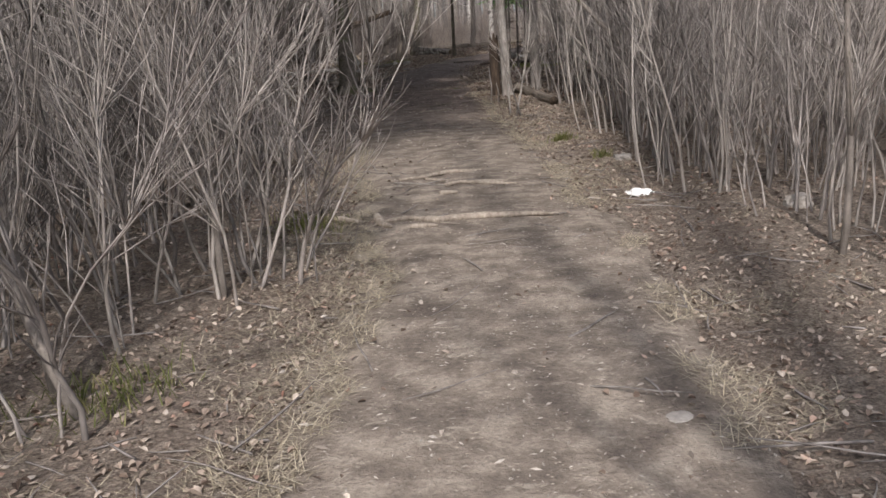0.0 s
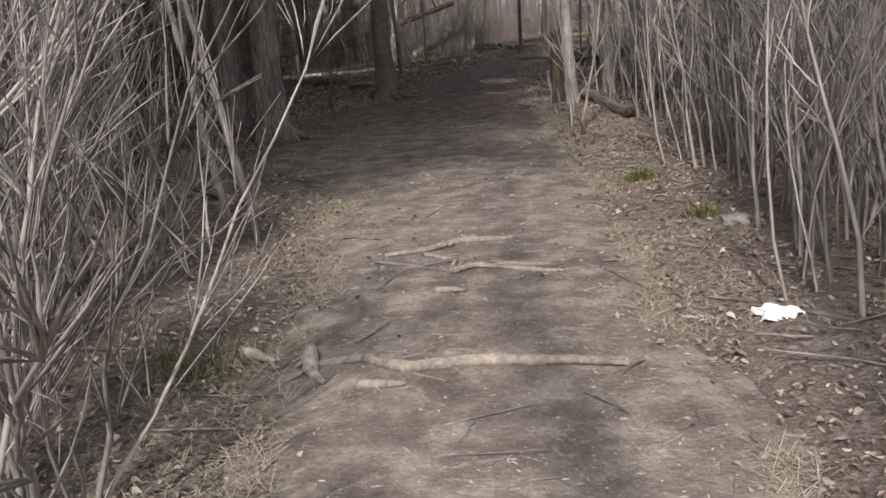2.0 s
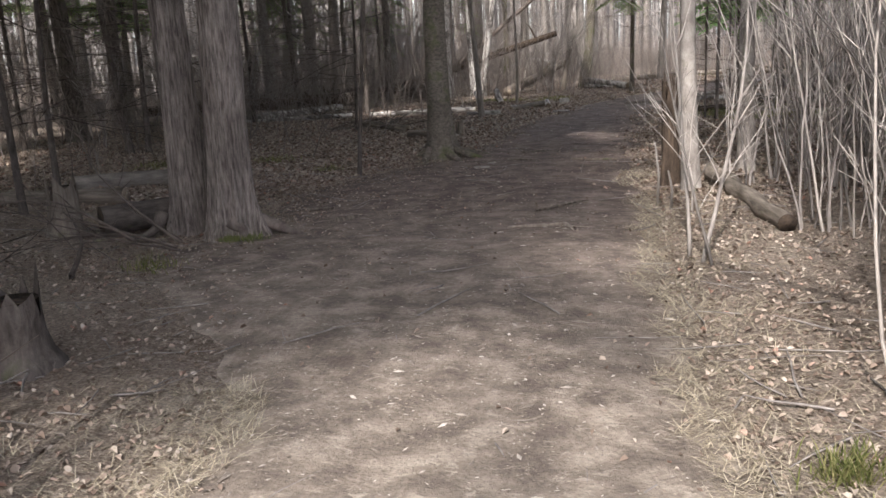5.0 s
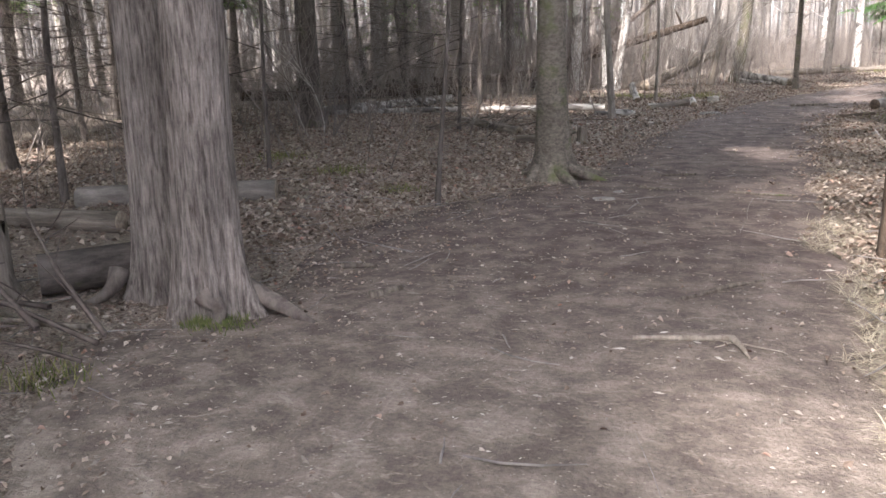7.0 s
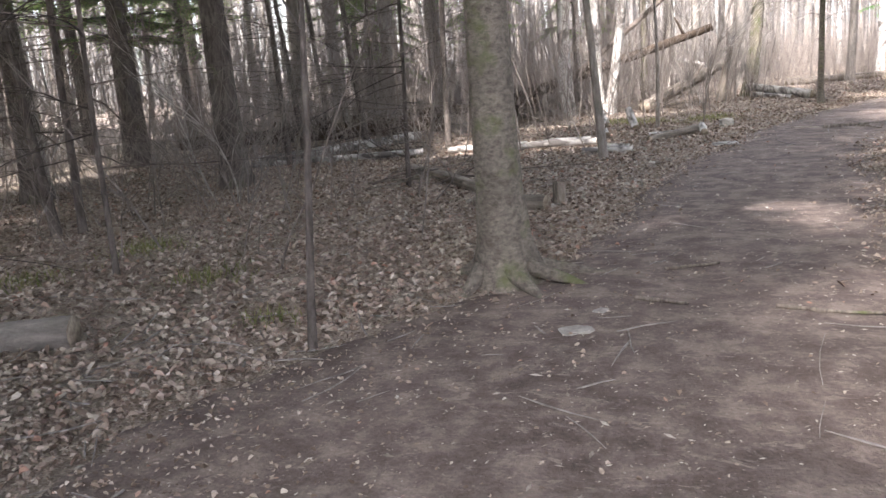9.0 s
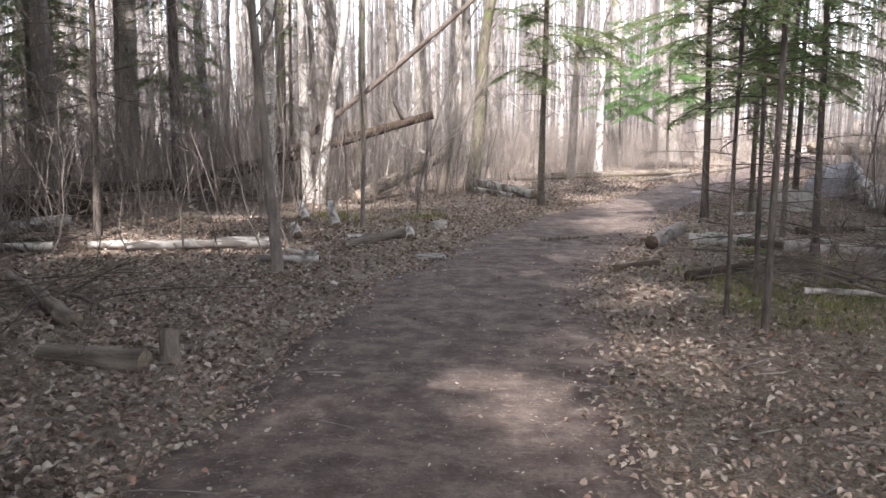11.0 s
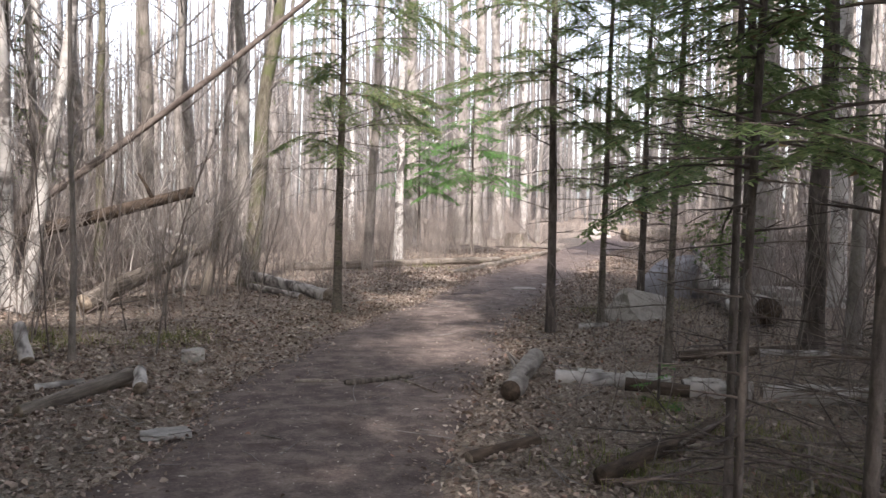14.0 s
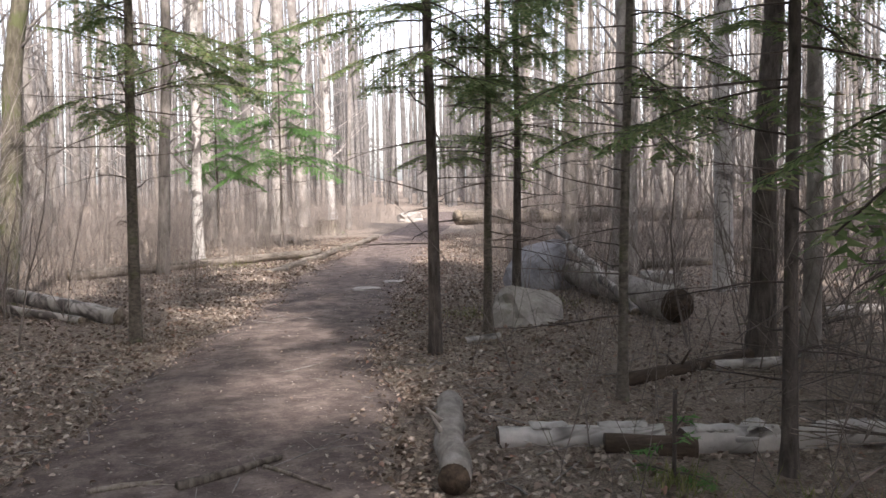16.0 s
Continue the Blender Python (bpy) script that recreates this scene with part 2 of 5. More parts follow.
def wander(rng, start, way, length, steps, bend, lift=0.0):
    """A crooked line from start that leaves along way."""
    p, d = Vector(start), Vector(way).normalized()
    pts = [p.copy()]
    for _ in range(steps):
        d = (d + Vector((rng.uniform(-bend, bend), rng.uniform(-bend, bend), rng.uniform(-bend, bend) * 0.6 + lift))).normalized()
        p = p + d * (length / steps)
        pts.append(p.copy())
    return pts


def taper(r0, r1, n, power=1.0):
    return [r0 + (r1 - r0) * (i / (n - 1)) ** power for i in range(n)]


def lerp_table(y, rows, col):
    for a, b in zip(rows, rows[1:]):
        if y <= b[0]:
            k = max(0.0, (y - a[0]) / (b[0] - a[0]))
            return a[col] + (b[col] - a[col]) * k
    return rows[-1][col]


# ---- the trail: y, x of its two edges ----
TRAIL = [(-6, -0.75, 0.95), (2.8, -0.66, 0.97), (4.2, -0.52, 1.08), (6, -0.56, 1.14), (8, -0.75, 1.05), (9.8, -0.95, 1.0),
         (10.6, -1.3, 0.92), (11.5, -2.3, 0.86), (12.4, -2.75, 0.84), (13.6, -2.3, 0.82), (15, -2.7, 0.80), (16.3, -2.3, 0.76), (17.5, -1.5, 0.72), (19, -1.35, 0.78), (21, -1.28, 0.93),
         (23.3, -1.05, 1.05), (25.7, -0.38, 1.75), (28.4, 0.42, 2.72), (31.2, 1.80, 3.85), (34.7, 3.28, 5.50), (38, 5.0, 7.1),
         (42, 7.1, 8.9), (50, 11.3, 13.2), (62, 18, 20)]


def edge_wobble(y, s):
    return 0.16 * noise.noise((y * 0.9, s * 7.3, 0.0)) + 0.11 * noise.noise((y * 3.1, s * 3.7, 2.0)) + 0.05 * noise.noise((y * 8.0, s * 2.2, 5.0))


def trail_left(y):
    return lerp_table(y, TRAIL, 1) + edge_wobble(y, 1)


def trail_right(y):
    return lerp_table(y, TRAIL, 2) + edge_wobble(y, 2)


def off_trail(x, y):
    """Metres outside the trail's edge (negative on it)."""
    return max(trail_left(y) - x, x - trail_right(y))


def ground_z(x, y):
    """Height of the forest floor."""
    far = 1.0 if abs(x) < 30 and y < 60 else 0.0
    h = 0.055 * noise.noise((x * 0.55, y * 0.55, 0.0)) + 0.022 * noise.noise((x * 2.3, y * 2.3, 4.0))
    off = off_trail(x, y) if y < 60 else 5.0
    k = min(1.0, max(0.0, (off + 0.12) / 0.5))
    return (h + 0.012) * k * far - 0.03 * (1 - k)


def surface_z(x, y):
    """Height of what lies on top, floor or trail."""
    return max(ground_z(x, y), 0.004 if off_trail(x, y) < 0.0 else -1.0)


def make_ground():
    def steps(lo, hi, d, reach):
        core = list(np.arange(lo, hi + d / 2, d))
        out, s = [], d
        while sum(out) < reach:
            s *= 1.5
            out.append(s)
        a, b = [lo], [hi]
        for s in out:
            a.append(a[-1] - s)
            b.append(b[-1] + s)
        return list(reversed(a[1:])) + core + b[1:]
    xs, ys = steps(-9, 12, 0.16, 900), steps(-2, 46, 0.2, 900)
    g = Geo()
    for y in ys:
        for x in xs:
            g.v.append((x, y, ground_z(x, y)))
    w = len(xs)
    for j in range(len(ys) - 1):
        for i in range(w - 1):
            a = j * w + i
            g.f.append((a, a + 1, a + w + 1, a + w))
    tagged(new("ground", g.mesh("ground", DUFF)), "brown forest floor of leaf mould and soil", "ground", kind="structure")


def make_path():
    g, cols, ys = Geo(), 17, np.arange(-5, 60, 0.14)
    for y in ys:
        a, b = trail_left(y) - 0.1, trail_right(y) + 0.1
        for i in range(cols):
            u = i / (cols - 1)
            x = a + (b - a) * u
            rim = min(1.0, 6 * min(u, 1 - u))
            z = -0.034 + 0.040 * rim + 0.012 * noise.noise((x * 1.6, y * 1.6, 9.0)) * rim + 0.003 * noise.noise((x * 4, y * 3, 3.0)) * rim
            g.v.append((x, y, z))
    for j in range(len(ys) - 1):
        for i in range(cols - 1):
            a = j * cols + i
            g.f.append((a, a + 1, a + cols + 1, a + cols))
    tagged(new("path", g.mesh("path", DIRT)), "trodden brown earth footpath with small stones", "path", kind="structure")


make_ground()
make_path()


# ---- trees ----
def trunk_geo(pts, radii, sides=20, flare=0.0, lobes=5, rough=0.05, phase=0.0, rise=0.45):
    """A trunk: swells into root buttresses at its foot, with an uneven skin."""
    def shape(a, u, p):
        s = 1.0 + rough * noise.noise((math.cos(a) * 2.2, math.sin(a) * 2.2, p.z * 1.3 + phase)) + 0.5 * rough * noise.noise((math.cos(a) * 7, math.sin(a) * 7, p.z * 3 + phase))
        if flare:
            k = math.exp(-max(p.z, -0.1) / rise)
            s += flare * k * (0.55 + 0.75 * max(0.0, math.sin(a * lobes / 2 + phase)) ** 2 + 0.3 * math.sin(a * 3 + phase))
        return s
    return Geo().tube(pts, radii, sides, True, shape)


def straight(height, lean=(0, 0), steps=14, wob=0.02, seed=0, low=-0.12):
    out = []
    for i in range(steps + 1):
        u = (i / steps) ** 1.6
        z = low + u * (height - low)
        out.append(Vector((lean[0] * z + wob * max(z, 0) ** 0.7 * noise.noise((z * 0.5, seed, 1.0)), lean[1] * z + wob * max(z, 0) ** 0.7 * noise.noise((z * 0.5, seed, 5.0)), z)))
    return out


def root(geo, rng, a, start, length, r, drop=0.05):
    d = Vector((math.cos(a), math.sin(a), 0))
    pts = []
    for i in range(7):
        u = i / 6
        p = d * (start + length * u) + Vector((-d.y, d.x, 0)) * 0.10 * math.sin(u * 4 + a) * length
        pts.append(p + Vector((0, 0, 0.10 * (1 - u) ** 2 + r * 0.25 - drop * u)))
    geo.tube(pts, taper(r, r * 0.25, 7), 8)


def needle_spray(geo, rng, p, way, length, needles, size):
    """Flat needles along one twig."""
    way = Vector(way).normalized()
    side = way.cross(Vector((0, 0, 1))).normalized()
    for i in range(needles):
        c = Vector(p) + way * (length * (i + rng.random()) / needles)
        s = side if i % 2 else -side
        d = (way * rng.uniform(0.5, 0.9) + s + Vector((0, 0, rng.uniform(-0.35, 0.25)))).normalized() * size * rng.uniform(0.7, 1.2)
        w = way * size * 0.24
        geo.poly([c - w, c + w, c + d], [(0, 1, 2)])


def bough(wood, green, rng, start, way, length, droop, bare=0.25, dense=1.0, size=0.045, r=0.011):
    """A conifer bough: a drooping limb with flat side twigs full of needles."""
    pts = wander(rng, start, way, length, 7, 0.07, -droop / 7)
    wood.tube(pts, taper(r, 0.0025, 8), 4, False)
    n = int(length * 31 * dense)
    for i in range(n):
        u = bare + (1 - bare) * (i + rng.random()) / n
        k = min(6, int(u * 7))
        p = pts[k].lerp(pts[k + 1], u * 7 - k)
        along = (pts[k + 1] - pts[k]).normalized()
        s = along.cross(Vector((0, 0, 1))).normalized() * (1 if i % 2 else -1)
        d = (along * 0.75 + s * rng.uniform(0.6, 1.0) + Vector((0, 0, rng.uniform(-0.6, 0.1)))).normalized()
        ln = length * 0.36 * (1.12 - u) * rng.uniform(0.7, 1.2) + 0.05
        needle_spray(green, rng, p, d, ln, max(6, int(ln * 66)), size)
    needle_spray(green, rng, pts[4], pts[7] - pts[4], length * 0.45, int(length * 30), size)


def dead_limb(geo, rng, start, way, length, r=0.008, forks=4):
    pts = wander(rng, start, way, length, 6, 0.16, -0.02)
    at = len(geo.v)
    geo.tube(pts, taper(r, 0.002, 7), 4, False)
    for _ in range(forks):
        k = rng.randint(1, 5)
        d = (pts[k + 1] - pts[k]).normalized() + Vector((rng.uniform(-0.8, 0.8), rng.uniform(-0.8, 0.8), rng.uniform(-0.3, 0.3)))
        q = wander(rng, pts[k], d, length * rng.uniform(0.2, 0.45), 3, 0.2)
        geo.tube(q, taper(r * 0.45, 0.0015, 4), 3, False, graft=at + 4 * k)


def young_spruce(seed, height, radius, green_from, reach, bark, label, group="", lean=(0, 0), heading=None, dead_from=0.5, needles=None, sparse=1.0):
    rng = random.Random(seed)
    ob = thing("spruce_tree", label, "tree", group)
    pts = straight(height, lean, 16, 0.015, seed)
    part("trunk", trunk_geo(pts, taper(radius, 0.012, 17, 0.9), 12, 0.25, 5, 0.06, seed, 0.12), bark, ob)
    wood, green = Geo(), Geo()

    def at(z):
        for a, b in zip(pts, pts[1:]):
            if b.z >= z:
                return a.lerp(b, (z - a.z) / (b.z - a.z))
        return pts[-1]
    z = dead_from
    while z < min(green_from + 0.8, height - 0.3):
        a = rng.uniform(0, 6.28)
        dead = Geo()
        dead_limb(dead, rng, at(z), (math.cos(a), math.sin(a), rng.uniform(-0.15, 0.2)), rng.uniform(0.4, 1.0) * reach * 0.8, 0.006 + radius * 0.05)
        part("dead_branch", dead, TWIG_DARK, ob)
        z += rng.uniform(0.06, 0.17)
    z = green_from
    while z < height - 0.1:
        k = rng.randint(3, 5)
        for i in range(k):
            if rng.random() > sparse:
                continue
            a = 6.28 * (i + rng.random() * 0.7) / k
            ln = reach * (1.0 - 0.75 * (z - green_from) / (height - green_from + 0.01)) * rng.uniform(0.6, 1.1)
            if heading is not None:
                ln *= 0.55 + 0.6 * (0.5 + 0.5 * math.cos(a - heading))
            bough(wood, green, rng, at(min(z + rng.uniform(-0.08, 0.08), height - 0.05)), (math.cos(a), math.sin(a), rng.uniform(-0.15, 0.45)), ln, rng.uniform(0.2, 0.8), 0.22, 1.0, 0.05, 0.006 + radius * 0.07)
        z += rng.uniform(0.16, 0.28)
    crown = part("crown", green, needles or NEEDLE, ob, "flat dark green needle sprays", False)
    tagged(part("boughwood", wood, TWIG_DARK, crown), kind="stuff")
    return ob


def crown_only(seed, base, top, reach, size=0.16):
    """The high crown of an old conifer: boughs with coarse needle tufts."""
    rng = random.Random(seed)
    wood, green = Geo(), Geo()
    z = base
    while z < top:
        for i in range(5):
            a = 6.28 * (i + rng.random()) / 5
            ln = reach * (1 - 0.6 * ((z - base) / (top - base)) ** 1.5) * rng.uniform(0.6, 1.1)
            pts = wander(rng, (0, 0, z), (math.cos(a), math.sin(a), 0.05), ln, 5, 0.12, -0.03)
            wood.tube(pts, taper(0.03, 0.006, 6), 4, False)
            for j in range(int(ln * 18)):
                u = 0.2 + 0.8 * rng.random()
                k = min(4, int(u * 5))
                p = pts[k].lerp(pts[k + 1], u * 5 - k)
                d = Vector((rng.uniform(-1, 1), rng.uniform(-1, 1), rng.uniform(-0.4, 0.15)))
                needle_spray(green, rng, p, d, 0.42, 9, size)
        z += 0.42
    return wood, green


CROWNS = {}


def old_conifer(name, at, radius, height, label, bark, lean=(0, 0), crown=(4.5, 2.2), seed=0, flare=0.5, group="", dead=True, roots=(), sides=20):
    rng = random.Random(seed + 900)
    ob = thing(name, label, "tree", group, at=(*at, 0))
    pts = straight(height, lean, 20, 0.02, seed)
    tr = part("trunk", trunk_geo(pts, taper(radius, radius * 0.35, 21, 0.8), sides, flare, 5, 0.07, seed * 1.7, 0.22), bark, ob)
    for a, ln, r in roots:
        g = Geo()
        root(g, rng, a, radius * 0.9, ln, r)
        part("root", g, bark, tr)
    if crown:
        key = (round(crown[0], 1), round(crown[1], 1), height, seed % 2)
        if key not in CROWNS:
            wood, green = crown_only(seed % 2 + 5, crown[0], height, crown[1])
            CROWNS[key] = (wood.mesh("boughwood", TWIG_DARK), green.mesh("crown", NEEDLE, False))
        top = new("crown", CROWNS[key][1])
        top.parent = ob
        top.rotation_euler = (math.atan(-lean[1]), math.atan(lean[0]), rng.uniform(0, 6.28))
        limbs = tagged(new("boughwood", CROWNS[key][0]), kind="stuff")
        limbs.parent = top
    if dead:
        for i in range(24):
            z = rng.uniform(0.7, 4.2)
            a = rng.uniform(0, 6.28)
            g = Geo()
            dead_limb(g, rng, (lean[0] * z, lean[1] * z, z), (math.cos(a), math.sin(a), rng.uniform(-0.3, 0.2)), rng.uniform(0.6, 2.0), 0.009, 7)
            part("dead_branch", g, TWIG_DARK, ob)
    return ob


def twin_cedar():
    """The old twin-stemmed cedar at the trail's side."""
    ob = thing("cedar_tree", "old twin-stemmed cedar with stringy grey bark and exposed roots", "tree", at=(-2.58, 13.16, 0))
    rng = random.Random(3)

    def ridged(pts, radii, phase, flare, toes):
        """A stringy stem whose foot spreads into toes: heading, width, reach."""
        def shape(a, u, p):
            fibre = noise.noise((math.cos(a) * 7, math.sin(a) * 7, p.z * 0.55 + phase)) * 0.06 + noise.noise((math.cos(a) * 22, math.sin(a) * 22, p.z * 1.6 + phase)) * 0.09
            z = max(p.z, -0.05)
            k, low = math.exp(-z / 0.55), math.exp(-z / 0.17)
            s = 1 + fibre + flare * k
            for h, w, reach in toes:
                d = math.atan2(math.sin(a - h), math.cos(a - h))
                s += reach * (0.35 * k + 0.65 * low) * math.exp(-(d / w) ** 2)
            return s - 0.10 * k * (0.5 + 0.5 * math.sin(a * 9 + phase))
        return Geo().tube(pts, radii, 72, True, shape)
    heights = [-0.15 + 6.6 * (i / 48) ** 1.8 for i in range(49)]
    right = [Vector((0.21 + 0.05 * z, -0.15 - 0.03 * z, z)) for z in heights]
    left = [Vector((-0.235 - 0.02 * z, 0.10, z)) for z in heights]
    a = part("trunk", ridged(right, taper(0.16, 0.125, 49), 0.4, 0.22, ((0.0, 0.3, 1.1), (-0.9, 0.22, 0.5), (-1.75, 0.3, 0.55), (-2.6, 0.25, 0.35), (1.6, 0.4, 0.5))), BARK_CEDAR, ob, "ridged grey stem with a split foot")
    b = part("trunk", ridged(left, taper(0.145, 0.115, 49), 2.2, 0.22, ((-2.3, 0.35, 0.7), (-1.4, 0.25, 0.4), (3.0, 0.35, 0.8), (1.6, 0.4, 0.5))), BARK_CEDAR, ob)
    for ang, ox, oy, ln, r, own in ((-0.10, 0.33, -0.12, 0.62, 0.062, a), (-0.75, 0.28, -0.30, 0.22, 0.05, a), (-2.2, -0.44, -0.06, 0.22, 0.05, b)):
        d, side = Vector((math.cos(ang), math.sin(ang), 0)), Vector((-math.sin(ang), math.cos(ang), 0))
        pts = [Vector((ox, oy, 0)) + d * ln * u + side * 0.05 * math.sin(u * 4.5) + Vector((0, 0, 0.13 * (1 - u) ** 2 + 0.012 - 0.03 * u)) for u in (0, 0.12, 0.25, 0.4, 0.55, 0.7, 0.85, 1.0)]
        part("root", Geo().tube(pts, [r * f for f in (1.25, 1.05, 0.85, 0.72, 0.6, 0.45, 0.3, 0.16)], 10, True, lambda a2, u, p: 1 + 0.18 * noise.noise((p.x * 9, p.y * 9, a2))), BARK_ROOT, own)
    wood, green = crown_only(11, 4.6, 11.0, 2.3)
    top = part("crown", green, NEEDLE, ob, "high dark green crown", False)
    tagged(part("boughwood", wood, TWIG_DARK, top), kind="stuff")
    for i in range(10):
        z, a2 = rng.uniform(1.8, 4.4), rng.uniform(1.5, 5)
        g = Geo()
        dead_limb(g, rng, (-0.1 * z * 0.5, 0.1, z), (math.cos(a2), math.sin(a2), 0.1), rng.uniform(0.5, 1.2), 0.008)
        part("dead_branch", g, TWIG_DARK, ob)
    moss = Geo()
    for i in range(420):
        p = Vector((0.36 + rng.gauss(0, 0.09), -0.36 + rng.gauss(0, 0.06), 0.01))
        d = Vector((rng.uniform(-0.4, 0.4), rng.uniform(-0.4, 0.4), 1)).normalized() * rng.uniform(0.02, 0.05)
        moss.poly([p, p + Vector((0.006, 0.003, 0)), p + d], [(0, 1, 2)])
    tagged(part("moss", moss, MOSS, a, "green moss at the foot", False), kind="stuff")


def bare_tree(seed, height, radius, bark, name, label, group, first=2.5, lean=(0.0, 0.0), limbs=16, twigs=True):
    rng = random.Random(seed)
    ob = thing(name, label, "tree", group)
    pts = straight(height, lean, 14, 0.05, seed)
    part("trunk", trunk_geo(pts, taper(radius, radius * 0.3, 15), 10, 0.3, 5, 0.06, seed, 0.2), bark, ob)
    g = Geo()
    for i in range(limbs):
        z = first + (height - first) * (i + rng.random()) / limbs
        a = rng.uniform(0, 6.28)
        k = (z + 0.12) / (height + 0.12)
        p = Vector((lean[0] * z, lean[1] * z, z))
        ln = rng.uniform(0.7, 2.2) * (1.1 - 0.5 * k)
        q = wander(rng, p, (math.cos(a), math.sin(a), rng.uniform(0.3, 1.0)), ln, 5, 0.22, 0.06)
        at = len(g.v)
        g.tube(q, taper(radius * 0.17, 0.004, 6), 4, False)
        for _ in range(5 if twigs else 0):
            j = rng.randint(1, 4)
            d = (q[j + 1] - q[j]).normalized() + Vector((rng.uniform(-0.8, 0.8), rng.uniform(-0.8, 0.8), rng.uniform(-0.2, 0.6)))
            g.tube(wander(rng, q[j], d, ln * 0.45, 3, 0.25), taper(0.006, 0.002, 4), 3, False, graft=at + 4 * j)
    part("crown", g, TWIG, ob, "bare leafless branches")
    return ob


# ---- brush ----
def shrub(seed, stems, height, mat, label, spread=0.22, r=0.011, forks=9, lean=0.16, bend=0.16):
    rng = random.Random(seed)
    ob = thing("shrub", label, "shrub", "brush beside the trail")
    for s in range(stems):
        a = rng.uniform(0, 6.28)
        rr = spread * rng.random() ** 0.6
        h = height * rng.uniform(0.55, 1.15)
        rad = r * rng.uniform(0.6, 1.7)
        tilt = lean * rng.uniform(0.2, 1.5)
        pts = wander(rng, (rr * math.cos(a), rr * math.sin(a), -0.06), (math.cos(a) * tilt, math.sin(a) * tilt, 1), h, 9, bend, 0.05)
        g = Geo().tube(pts, taper(rad, 0.0022, 10, 0.8), 5, False)
        for _ in range(forks):
            k = rng.randint(2, 8)
            d = (pts[k + 1] - pts[k]).normalized() + Vector((rng.uniform(-0.9, 0.9), rng.uniform(-0.9, 0.9), rng.uniform(-0.1, 0.5)))
            ln = h * rng.uniform(0.12, 0.34)
            q = wander(rng, pts[k], d, ln, 4, 0.16, 0.05)
            at = len(g.v) - 3
            g.tube(q, taper(rad * 0.5, 0.0018, 5), 3, False, graft=5 * k)
            for _ in range(3):
                j = rng.randint(1, 3)
                d2 = (q[j + 1] - q[j]).normalized() + Vector((rng.uniform(-0.8, 0.8), rng.uniform(-0.8, 0.8), rng.uniform(-0.2, 0.5)))
                g.tube(wander(rng, q[j], d2, ln * 0.4, 2, 0.2), (rad * 0.2, 0.002, 0.0012), 3, False, graft=at + 3 * j)
        part("stem", g, mat, ob)
    return ob


def scatter_copies(models, spots, rng, lo=0.8, hi=1.2, tilt=4):
    used = set()
    for x, y in spots:
        k = rng.randrange(len(models))
        m = pose(x, y, ground_z(x, y), rng.uniform(-tilt, tilt), rng.uniform(-tilt, tilt), rng.uniform(0, 360))
        if k not in used:
            used.add(k)
            models[k].matrix_basis = m
            continue
        c = copy_thing(models[k], m)
        c.scale = [rng.uniform(lo, hi)] * 3


